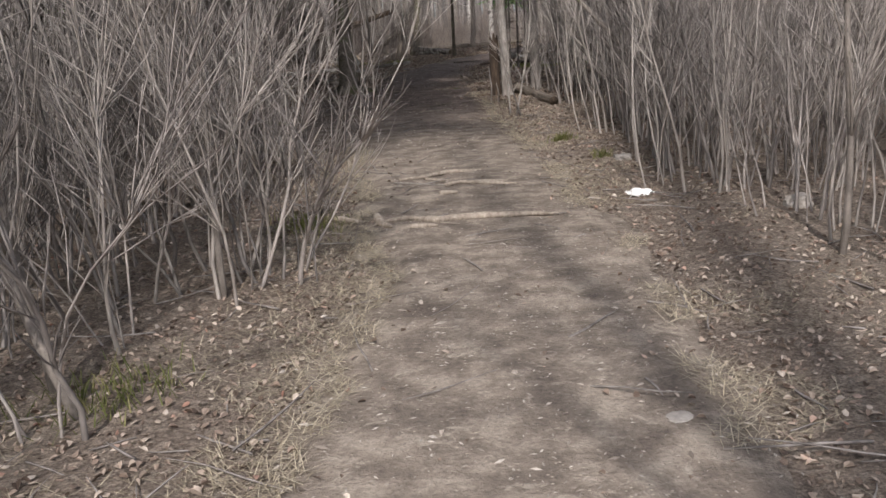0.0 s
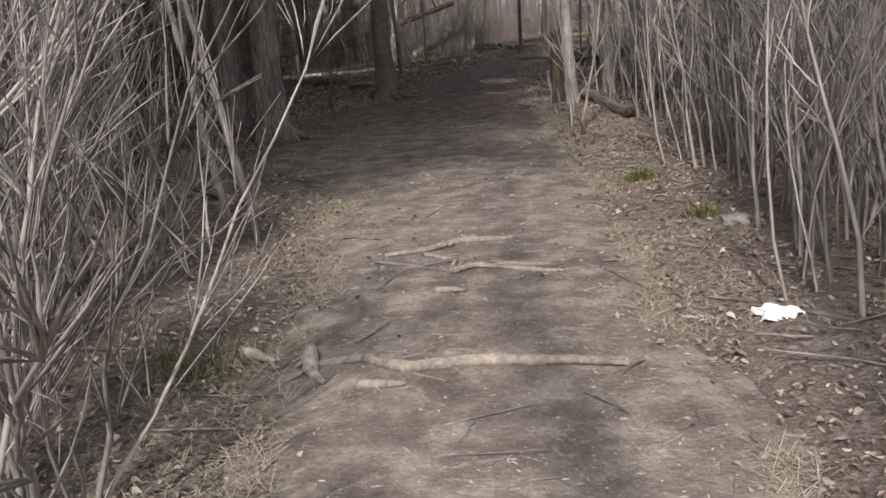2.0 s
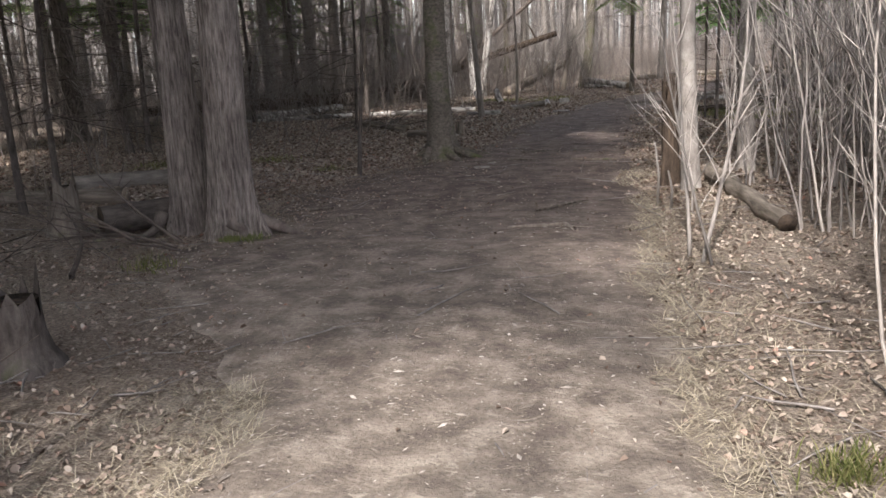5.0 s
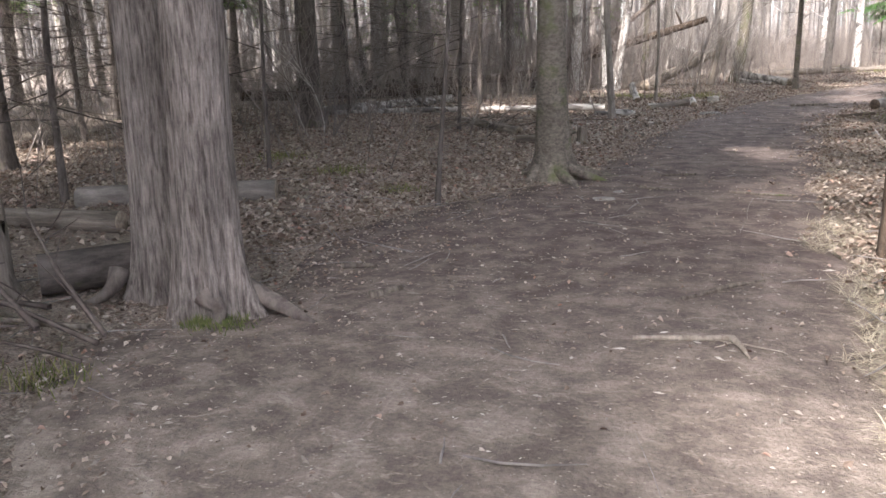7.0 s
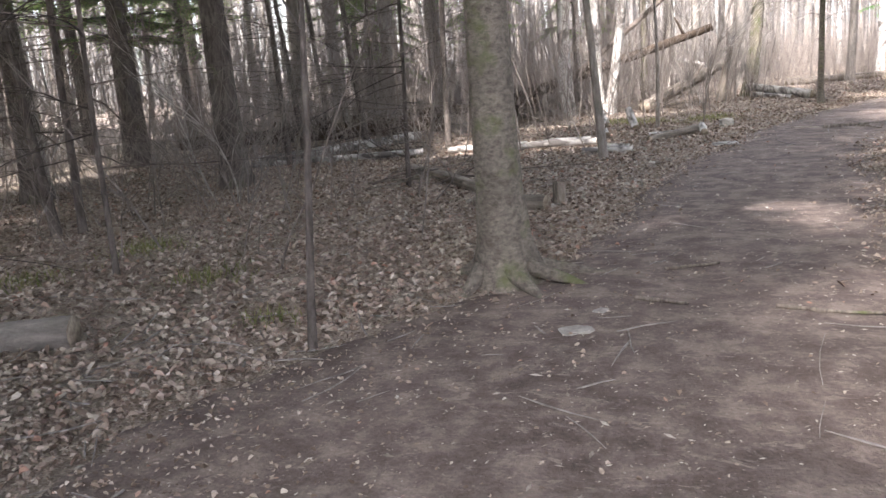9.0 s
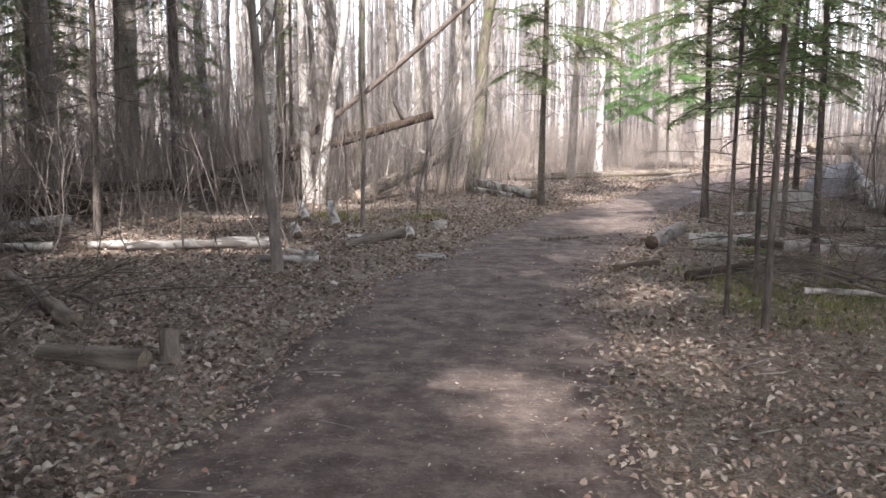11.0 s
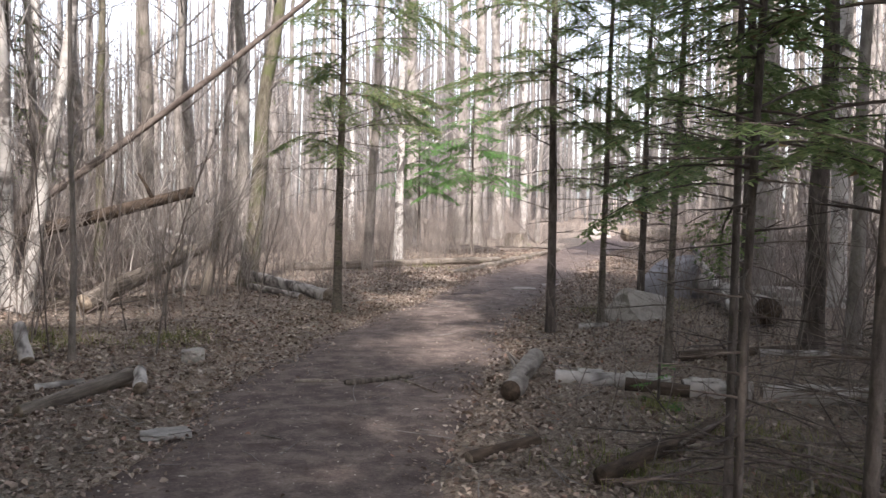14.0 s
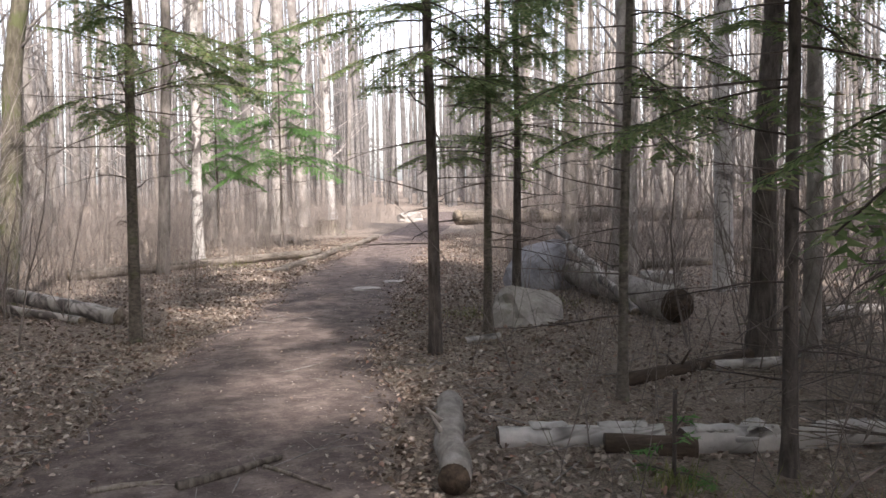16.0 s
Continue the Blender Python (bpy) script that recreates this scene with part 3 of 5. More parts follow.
def make_brush():
    rng = random.Random(21)
    left = [shrub(30 + i, n, h, TWIG_PALE if i % 2 else TWIG, "dense grey leafless alder shrub with many thin stems", 0.26, 0.009, 21, 0.30, 0.27) for i, (n, h) in enumerate(((6, 2.3), (6, 2.7), (7, 1.8), (5, 2.9), (7, 1.3)))]
    spots = []
    while len(spots) < 62:
        x, y = rng.uniform(-5.5, -0.9), rng.uniform(1.6, 9.2)
        off = trail_left(y) - x
        if off > (0.62 if y > 5 else 1.0) + 0.5 * rng.random() and all((x - a) ** 2 + (y - b) ** 2 > 0.10 for a, b in spots) and not (y > 7.6 and off < 1.0):
            spots.append((x, y))
    spots += [(-0.99, 5.07), (-1.2, 5.3), (-0.9, 4.92), (-1.15, 4.8), (-1.45, 3.25), (-1.41, 4.06), (-1.94, 3.96), (-1.75, 4.7), (-1.35, 32.0), (-0.9, 32.6), (-1.6, 31.4), (-2.2, 32.4), (-0.5, 33.2), (-2.8, 31.8), (-1.2, 33.8), (-5.0, 29.3), (-6.4, 30.8), (-7.5, 28.5), (-8.8, 27.5), (-5.8, 20.6), (-8.0, 20.0), (6.4, 25.2), (7.2, 26.4)]
    scatter_copies(left, spots, rng)
    right = [shrub(50 + i, n, h, m, "thicket of straight pale brown saplings without leaves", 0.34, 0.009, 9, 0.16, 0.16) for i, (n, h, m) in enumerate(((10, 2.2, TWIG), (9, 2.6, TWIG_PALE), (11, 1.9, TWIG), (8, 2.8, TWIG_PALE), (10, 2.3, TWIG)))]
    spots = []
    while len(spots) < 150:
        x, y = rng.uniform(1.7, 8.0), rng.uniform(3.0, 16.5)
        off = x - trail_right(y)
        if off > 0.58 + 0.35 * rng.random() and all((x - a) ** 2 + (y - b) ** 2 > 0.08 for a, b in spots) and not (y > 10.5 and off < 1.1) and (x < 5 or rng.random() < 0.6):
            spots.append((x, y))
    scatter_copies(right, spots, rng)
    g, n = Geo(), 0
    while n < 1100:
        x, y = rng.uniform(-16, 17), rng.uniform(13, 46)
        off = off_trail(x, y)
        if off < 0.8 or (off < 2.2 and rng.random() < 0.6) or (off < 3.5 and y < 29 and rng.random() < 0.5):
            continue
        n += 1
        h, a = rng.uniform(0.5, 2.2), rng.uniform(0, 6.28)
        r = rng.uniform(0.002, 0.006)
        pts = wander(rng, (x, y, -0.05), (0.35 * math.cos(a), 0.35 * math.sin(a), 1), h, 6, 0.2, 0.03)
        g.tube(pts, taper(r, 0.0015, 7), 4, False)
        for _ in range(6):
            k = rng.randint(1, 5)
            d = (pts[k + 1] - pts[k]).normalized() + Vector((rng.uniform(-0.9, 0.9), rng.uniform(-0.9, 0.9), rng.uniform(-0.1, 0.5)))
            g.tube(wander(rng, pts[k], d, h * rng.uniform(0.15, 0.35), 3, 0.2), taper(r * 0.6, 0.0012, 4), 3, False)
    n = 0
    while n < 760:
        x, y = rng.uniform(-18, 22), rng.uniform(14, 52)
        if n % 4 == 0:
            x, y = rng.uniform(-8, 0.2), rng.uniform(27, 35)
        elif n % 9 == 0:
            x, y = rng.uniform(3.8, 9.5), rng.uniform(22, 32)
        off = off_trail(x, y)
        if off < 1.3 or (off < 3.0 and rng.random() < 0.75):
            continue
        n += 1
        h, a = rng.uniform(1.6, 5.0), rng.uniform(0, 6.28)
        r = rng.uniform(0.004, 0.014)
        pts = wander(rng, (x, y, -0.05), (0.2 * math.cos(a), 0.2 * math.sin(a), 1), h, 8, 0.13, 0.03)
        g.tube(pts, taper(r, 0.002, 9), 4, False)
        for _ in range(11):
            k = rng.randint(1, 7)
            d = (pts[k + 1] - pts[k]).normalized() + Vector((rng.uniform(-1, 1), rng.uniform(-1, 1), rng.uniform(-0.2, 0.5)))
            g.tube(wander(rng, pts[k], d, h * rng.uniform(0.1, 0.3), 3, 0.2), taper(r * 0.5, 0.0015, 4), 3, False)
    for _ in range(150):
        x, y = rng.uniform(1.9, 7.5), rng.uniform(21, 31)
        if off_trail(x, y) < 0.5:
            continue
        h, a, r = rng.uniform(0.35, 1.5), rng.uniform(0, 6.28), rng.uniform(0.002, 0.005)
        pts = wander(rng, (x, y, -0.05), (0.3 * math.cos(a), 0.3 * math.sin(a), 1), h, 6, 0.16, 0.02)
        g.tube(pts, taper(r, 0.0015, 7), 4, False)
        for _ in range(5):
            k = rng.randint(1, 5)
            d = (pts[k + 1] - pts[k]).normalized() * 0.6 + Vector((rng.uniform(-1, 1), rng.uniform(-1, 1), rng.uniform(-0.2, 0.5)))
            g.tube(wander(rng, pts[k], d, h * rng.uniform(0.15, 0.35), 3, 0.2), taper(r * 0.5, 0.0012, 4), 3, False)
    n = 0
    while n < 1150:
        if n % 4:
            x, y = rng.uniform(-15, -2.2), rng.uniform(17.5, 38)
        else:
            x, y = rng.uniform(4.5, 14), rng.uniform(22, 40)
        off = off_trail(x, y)
        if off < 1.6 or (off < 3.2 and rng.random() < 0.6) or (y < 22 and rng.random() < 0.5):
            continue
        n += 1
        h, a, r = rng.uniform(0.9, 4.2), rng.uniform(0, 6.28), rng.uniform(0.003, 0.011)
        pts = wander(rng, (x, y, -0.05), (0.45 * math.cos(a), 0.45 * math.sin(a), 1), h, 7, 0.2, 0.02)
        g.tube(pts, taper(r, 0.002, 8), 4, False)
        for _ in range(12):
            k = rng.randint(1, 6)
            d = (pts[k + 1] - pts[k]).normalized() * 0.5 + Vector((rng.uniform(-1, 1), rng.uniform(-1, 1), rng.uniform(-0.3, 0.5)))
            g.tube(wander(rng, pts[k], d, h * rng.uniform(0.12, 0.36), 3, 0.25), taper(r * 0.5, 0.0015, 4), 3, False)
    tagged(new("low_brush", g.mesh("low_brush", TWIG_FAR)), "low tangle of thin leafless twigs on the forest floor", "brush", kind="stuff")


def arching_saplings():
    """The larger leaning stems among the brush: foot, lean towards, height, radius."""
    rng = random.Random(8)
    rows = [(-1.35, 3.35, -0.35, 0.15, 2.6, 0.022, BARK_GREY), (-1.55, 3.6, -0.06, 0.05, 2.4, 0.02, BARK_GREY), (-1.15, 4.75, 0.02, 0.1, 2.2, 0.02, BARK_GREY),
            (-1.22, 8.32, -0.10, 0.05, 3.4, 0.027, BARK_POPLAR), (-1.36, 8.28, -0.13, 0.05, 3.4, 0.028, BARK_POPLAR), (-1.95, 7.2, -0.05, 0.1, 2.9, 0.022, BARK_POPLAR),
            (2.84, 9.8, -0.85, 0.0, 3.6, 0.034, BARK_GREY), (2.7, 8.3, -0.35, 0.3, 3.0, 0.03, BARK_GREY), (2.05, 4.75, 0.05, 0.05, 2.6, 0.022, BARK_GREY),
            (2.6, 9.3, 0.06, 0.02, 3.4, 0.045, BARK_GREY), (3.6, 6.2, -0.1, 0.1, 3.0, 0.03, BARK_GREY), (1.08, 12.2, 0.28, 0.35, 2.2, 0.016, TWIG_PALE), (1.02, 12.3, -0.04, 0.3, 2.4, 0.014, TWIG_PALE), (1.15, 12.1, -0.22, 0.2, 1.6, 0.011, TWIG_PALE)]
    for x, y, lx, ly, h, r, mat in rows:
        ob = thing("sapling", "slender pale leafless sapling leaning out of the brush", "sapling", "leaning saplings", at=(x, y, ground_z(x, y)))
        pts = wander(rng, (0, 0, -0.06), (lx, ly, 1), h, 12, 0.035 if mat is BARK_POPLAR else 0.06, 0.0)
        part("trunk", trunk_geo(pts, taper(r, r * 0.3, 13), 8, 0, 5, 0.08, x), mat, ob)
        for _ in range(5 if mat is BARK_POPLAR else 12):
            g = Geo()
            k = rng.randint(6 if mat is BARK_POPLAR else 3, 11)
            d = (pts[k + 1] - pts[k]).normalized() + Vector((rng.uniform(-0.9, 0.9), rng.uniform(-0.9, 0.9), rng.uniform(-0.1, 0.6)))
            ln = rng.uniform(0.25, 0.8)
            q = wander(rng, pts[k], d, ln, 5, 0.15, 0.03)
            g.tube(q, taper(min(r * 0.35, 0.008), 0.002, 6), 4, False)
            for _ in range(3):
                j = rng.randint(1, 4)
                d2 = (q[j + 1] - q[j]).normalized() + Vector((rng.uniform(-0.8, 0.8), rng.uniform(-0.8, 0.8), rng.uniform(-0.2, 0.5)))
                g.tube(wander(rng, q[j], d2, ln * 0.4, 2, 0.2), (0.003, 0.002, 0.0013), 3, False, graft=4 * j)
            part("branch", g, mat, ob)


# ---- logs, stumps, stones ----
def log(p0, p1, r0, r1, mat, label, name="fallen_log", group="", sides=16, stubs=0, ends=True, knobs=0.07, sag=0.0, seed=0):
    p0, p1 = Vector(p0), Vector(p1)
    rng = random.Random(seed + 40)
    ob = thing(name, label, "log", group)
    turn = (p1 - p0).to_track_quat("Z", "Y")
    ob.matrix_basis = Matrix.Translation(p0) @ turn.to_matrix().to_4x4()
    way, side, up = Vector((0, 0, (p1 - p0).length)), Vector((1, 0, 0)), turn.inverted() @ Vector((0, 0, 1))
    n = max(8, int(way.length * 7))
    pts = [way * (i / n) + side * 0.03 * way.length * noise.noise((i * 0.35, seed, 0.0)) - up * sag * math.sin(math.pi * i / n) for i in range(n + 1)]

    def shape(a, u, p):
        return 1 + knobs * noise.noise((math.cos(a) * 1.6, math.sin(a) * 1.6, u * way.length * 3 + seed)) + 0.4 * knobs * noise.noise((math.cos(a) * 5, math.sin(a) * 5, u * way.length * 8))
    body = part("bark", Geo().tube(pts, taper(r0, r1, n + 1), sides, False, shape), mat, ob)
    for i, (p, q, r) in enumerate(((pts[0], pts[1], r0), (pts[-1], pts[-2], r1))):
        g, inward = Geo(), (q - p).normalized()
        rings = [(0.99, 0.0), (0.94, 0.012), (0.6, 0.006), (0.25, 0.014)]
        g.tube([p + inward * d for _, d in rings], [max(r * k, 0.003) for k, _ in rings], sides, True, shape)
        part("cut_end", g, SAWN if ends else ROTTEN, ob, "" if ends else "dark rotten hollow end")
    for _ in range(stubs):
        k = rng.randint(1, n - 1)
        d = up * rng.uniform(0.4, 1) + Vector((rng.uniform(-0.6, 0.6), rng.uniform(-0.6, 0.6), rng.uniform(-0.6, 0.6)))
        g = Geo().tube(wander(rng, pts[k], d, r0 * rng.uniform(1.6, 4), 3, 0.1), taper(r0 * 0.28, r0 * 0.12, 4), 7)
        part("branch_stub", g, mat, body)
    return ob


def stump(x, y, r, h, label, mat=BARK_DEAD, seed=0, jag=0.25):
    ob = thing("tree_stump", label, "stump", at=(x, y, ground_z(x, y)))
    g, sides = Geo(), 18
    pts = [Vector((0, 0, z)) for z in (-0.08, 0.02, h * 0.25, h * 0.5, h * 0.75, h)]
    g.tube(pts, [r * 1.45, r * 1.3, r * 1.08, r, r * 0.97, r * 0.93], sides, False, lambda a, u, p: 1 + 0.12 * math.sin(a * 4 + seed) * (1 - u) + 0.20 * noise.noise((math.cos(a) * 3, math.sin(a) * 3, u * 2 + seed)) + 0.08 * noise.noise((math.cos(a) * 9, math.sin(a) * 9, u * 2 + seed)))
    for k in range(sides):
        g.v[-1 - k] = g.v[-1 - k] + Vector((0, 0, h * jag * noise.noise((k * 0.9, seed, 2.0))))
    part("bark", g, mat, ob)
    t = Geo()
    t.tube([(0, 0, h * 0.97), (0, 0, h * 0.93), (0, 0, h * 0.8)], [r * 0.93, r * 0.6, r * 0.2], sides)
    part("broken_top", t, SAWN if jag < 0.15 else ROTTEN, ob)
    return ob


def stone(x, y, size, mat, label, seed, z=0.0, sink=0.3, turn=0.0, flat=0.85):
    bm = bmesh.new()
    bmesh.ops.create_icosphere(bm, subdivisions=3, radius=1)
    for v in bm.verts:
        d = 1 + 0.5 * noise.noise(v.co * 1.6 + Vector((seed, 0, 0))) + 0.16 * noise.noise(v.co * 3.5 + Vector((0, seed, 0)))
        v.co = Vector((max(-flat, min(flat, v.co.x * d)) * size[0], max(-flat, min(flat, v.co.y * d)) * size[1], max(-0.7, min(flat - 0.1, v.co.z * d + (flat - 0.85) * 0.5 * v.co.x)) * size[2]))
    if flat > 0.9:
        rng = random.Random(seed)
        for _ in range(9):
            cut = Vector((rng.gauss(0, 1), rng.gauss(0, 1), abs(rng.gauss(0, 0.8)))).normalized()
            far = max((Vector((v.co.x / size[0], v.co.y / size[1], v.co.z / size[2])).dot(cut) for v in bm.verts)) * rng.uniform(0.6, 0.82)
            for v in bm.verts:
                over = Vector((v.co.x / size[0], v.co.y / size[1], v.co.z / size[2])).dot(cut) - far
                if over > 0:
                    v.co -= Vector((cut.x * size[0], cut.y * size[1], cut.z * size[2])) * over * 0.96
    me = bpy.data.meshes.new("stone")
    bm.to_mesh(me)
    bm.free()
    me.materials.append(mat)
    ob = tagged(new("stone", me), label, "stone")
    ob.matrix_basis = pose(x, y, z + size[2] * (1 - 2 * sink) * 0.7, 0, 0, turn)
    return ob


def ground_root(pts, r, label="bare pale tree root across the trodden path", group="roots across the path", mat=ROOT):
    ob = thing("tree_root", label, "root", group, at=(pts[0][0], pts[0][1], 0))
    rng = random.Random(int(pts[0][0] * 100) + 7)
    o = Vector((pts[0][0], pts[0][1], 0))
    fine = []
    for a, b in zip(pts, pts[1:]):
        for i in range(8):
            u = i / 8
            x, y = a[0] + (b[0] - a[0]) * u, a[1] + (b[1] - a[1]) * u
            fine.append(Vector((x, y, r * 0.22 + 0.010 + 0.012 * noise.noise((x * 4, y * 4, 1.0)))) + Vector((0.05 * noise.noise((x * 3, y * 3, 7.0)), 0.05 * noise.noise((x * 3, y * 3, 3.0)), 0)) - o)
    n = len(fine)
    radii = [r * (0.35 + 0.75 * math.sin(math.pi * min(1, (i + 1.5) / n)) ** 0.6) * (1 + 0.35 * noise.noise((i * 0.5, r * 90, 0.0))) for i in range(n)]
    body = part("root_body", Geo().tube(fine, radii, 9), mat, ob)
    for _ in range(max(2, n // 8)):
        k = rng.randint(1, n - 2)
        d = (fine[k + 1] - fine[k]).normalized()
        w = d + Vector((-d.y, d.x, 0)) * rng.choice((-1, 1)) * rng.uniform(0.5, 1.3)
        q = wander(rng, fine[k], (w.x, w.y, -0.02), rng.uniform(0.07, 0.22), 4, 0.3)
        q = [Vector((p.x, p.y, r * 0.1 + 0.006)) for p in q]
        part("rootlet", Geo().tube(q, taper(r * 0.4, 0.002, 5), 6), mat, body)
    return ob


# ---- old conifers and the trees beside the trail ----
twin_cedar()
old_conifer("spruce_tree", (-1.62, 17.45), 0.168, 15, "spruce with mossy foot and spreading roots at the trail's edge", BARK_SPRUCE, (-0.005, 0.0), (3.3, 3.6), 4, 0.55,
            roots=((-0.15, 0.55, 0.055), (0.35, 0.75, 0.05), (-0.9, 0.4, 0.06), (2.9, 0.35, 0.08), (-2.2, 0.25, 0.07), (1.4, 0.4, 0.05)), sides=32, dead=False)
# crowns beyond y 19 sit above the view, spread wide to add shade
for i, (x, y, r, lx) in enumerate([(-6.7, 22.0, 0.21, 0.0), (-10.3, 24.4, 0.2, 0.01), (-13.9, 27.3, 0.16, -0.02), (-9.1, 21.0, 0.2, -0.01), (-12.0, 20.5, 0.22, 0.02),
                                   (-5.7, 30.2, 0.12, 0.0), (-8.0, 17.0, 0.16, 0.0), (-7.3, 13.5, 0.17, 0.02), (-10.0, 15.5, 0.2, 0.0), (-5.6, 10.6, 0.15, 0.0),
                                   (-5.0, 5.2, 0.18, 0.0), (-4.4, 8.3, 0.16, 0.0), (-7.2, 7.2, 0.2, 0.0), (-8.5, 3.5, 0.2, 0.0), (-3.9, 10.6, 0.13, 0.0)]):
    old_conifer("conifer_tree", (x, y), r, 15 if y > 19 else 11 + (i % 3), "tall dark conifer with bare dead lower branches", BARK_DARK, (lx, 0), (6.2 if y > 19 else 4.9 if y > 11 else 4.2, 2.9 if y > 19 or (y < 11 and x > -5.5) else 2.3), i, 0.3, "old conifers in the wood")
# pine crowns stay out of view, added to keep sun off path and floor
for i, (x, y, r) in enumerate([(3.3, 13.4, 0.12), (3.5, 18.6, 0.16), (4.2, 21.3, 0.15), (7.4, 22.5, 0.18), (-2.6, 36.3, 0.17), (10.5, 26.5, 0.2), 
                               (9.6, 36.4, 0.19), (13.5, 32.0, 0.2), (-8.6, 34.5, 0.17), (5.2, 17.0, 0.15), (12.0, 20.5, 0.2), (-6.0, 38.6, 0.18), (16.5, 27.0, 0.2), (-11.5, 32.5, 0.2)]):
    old_conifer("pine_tree", (x, y), r, 14, "tall pine with a clear grey stem, unseen high crown added for shade", BARK_GREY, ((0.01, -0.015, 0.0)[i % 3], 0), (6.6, 2.9 if i < 3 or i == 9 else 2.4 if i < 9 else 2.1), i, 0.25, "tall pines", dead=False)
# unseen pines added behind the start, their crowns throw shade up the trail
for i, (x, y, r, h, base, reach) in enumerate([(-4.2, -1.5, 0.2, 18, 11.4, 2.9), (-2.6, -3.6, 0.2, 21, 14.2, 2.1), (0.5, -5.8, 0.24, 31, 21.3, 3.9)]):
    old_conifer("pine_tree", (x, y), r, h, "unseen very tall pine added behind the start to cast shade", BARK_GREY, (0, 0), (base, reach), i, 0.25, "trees behind", dead=False)
bare_tree(96, 11, 0.13, BARK_POPLAR, "bare_tree", "leafless tree behind the start of the walk", "trees behind", 3.0, (-0.22, 0.0), 22).matrix_basis = pose(1.35, -1.6, 0)
bare_tree(97, 5, 0.045, BARK_GREY, "bare_tree", "leafless leaning tree behind the start of the walk", "trees behind", 1.5, (-0.5, 0.0), 16).matrix_basis = pose(1.5, 0.1, 0)
thin = [(-6.86, 19.0, 0.06), (-6.6, 19.1, 0.05), (-6.8, 23.6, 0.05), (-3.95, 21.4, 0.032), (-6.8, 26.3, 0.075), (-5.0, 25.6, 0.06), (-9.0, 19.4, 0.05), (-11.5, 23.0, 0.07),
        (-8.2, 26.5, 0.06), (-4.7, 17.4, 0.028), (-7.8, 15.0, 0.05), (-5.6, 15.4, 0.04), (-9.5, 30.0, 0.08), (-7.4, 31.5, 0.08), (-4.9, 13.9, 0.04), (-6.0, 12.2, 0.05)]
for i, (x, y, r) in enumerate(thin):
    old_conifer("conifer_sapling", (x, y), r, 6.5 + i % 3, "thin dark understorey conifer with dead twigs", BARK_DARK, ((-0.09, 0.03, -0.02, 0.04)[i % 4], 0.0), (4.4, 0.9), i, 0.2, "thin conifers in the wood", sides=10)

spruces = [((0.77, 30.4), 11.0, 0.07, 2.2, 1.9, 0.0, BARK_SPRUCE, "young spruce with long boughs over the path", 1.2),
           ((3.18, 28.42), 11.0, 0.066, 2.5, 1.4, None, BARK_DARK, "slender dark young spruce at the path's edge", 1.0),
           ((4.05, 29.1), 9.5, 0.052, 1.75, 1.2, None, BARK_SPRUCE, "young spruce with green boughs from head height", 0.9),
           ((3.7, 26.3), 8.5, 0.042, 1.9, 1.25, None, BARK_SPRUCE, "thin young spruce with dead lower twigs", 0.6),
           ((3.53, 24.6), 8.5, 0.048, 1.95, 1.2, None, BARK_DARK, "young spruce with dead lower branches", 0.5),
           ((1.88, 21.65), 5.0, 0.02, 1.75, 0.75, None, BARK_DARK, "whip-thin young spruce beside the path", 0.5),
           ((2.0, 21.05), 5.6, 0.032, 1.75, 0.95, None, BARK_DARK, "thin young spruce beside the path", 0.5),
           ((2.36, 22.6), 5.2, 0.026, 1.7, 0.9, None, BARK_DARK, "thin young spruce beside the path", 0.5),
           ((5.2, 30.6), 7.0, 0.07, 1.9, 1.5, None, BARK_DARK, "young spruce among fallen logs", 0.8),
           ((6.4, 24.2), 6.5, 0.05, 1.7, 1.4, None, BARK_SPRUCE, "young spruce deep in the brush", 0.7),
           ((-6.7, 33.0), 7.5, 0.07, 1.7, 1.4, None, BARK_DARK, "dark young spruce behind the birches", 0.5),
           ((-8.6, 30.6), 8.0, 0.08, 1.6, 1.5, None, BARK_DARK, "dark young spruce behind the birches", 0.5),
           ((-5.0, 35.6), 7.5, 0.07, 1.9, 1.4, None, BARK_DARK, "dark young spruce behind the birches", 0.5),
           ((-10.2, 34.5), 8.0, 0.08, 1.5, 1.6, None, BARK_DARK, "dark young spruce behind the birches", 0.5)]
for i, ((x, y), h, r, gz, reach, head, bark, label, dz) in enumerate(spruces):
    young_spruce(60 + i, h, r, gz, reach, bark, label, "young spruces by the path", ((0.012, -0.01, 0.01)[i % 3], 0), head, dz, None, 0.85 if i == 0 else 0.72).matrix_basis = pose(x, y, ground_z(x, y))
young_spruce(81, 5.2, 0.05, 1.9, 2.0, BARK_DARK, "small bright green fir far off beside the path", "", (0, 0), None, 1.4, FIR).matrix_basis = pose(4.9, 41.5, 0)
young_spruce(82, 4.6, 0.045, 1.9, 1.7, BARK_DARK, "small bright green fir far off beside the path", "", (0, 0), None, 1.4, FIR).matrix_basis = pose(3.6, 42.5, 0)

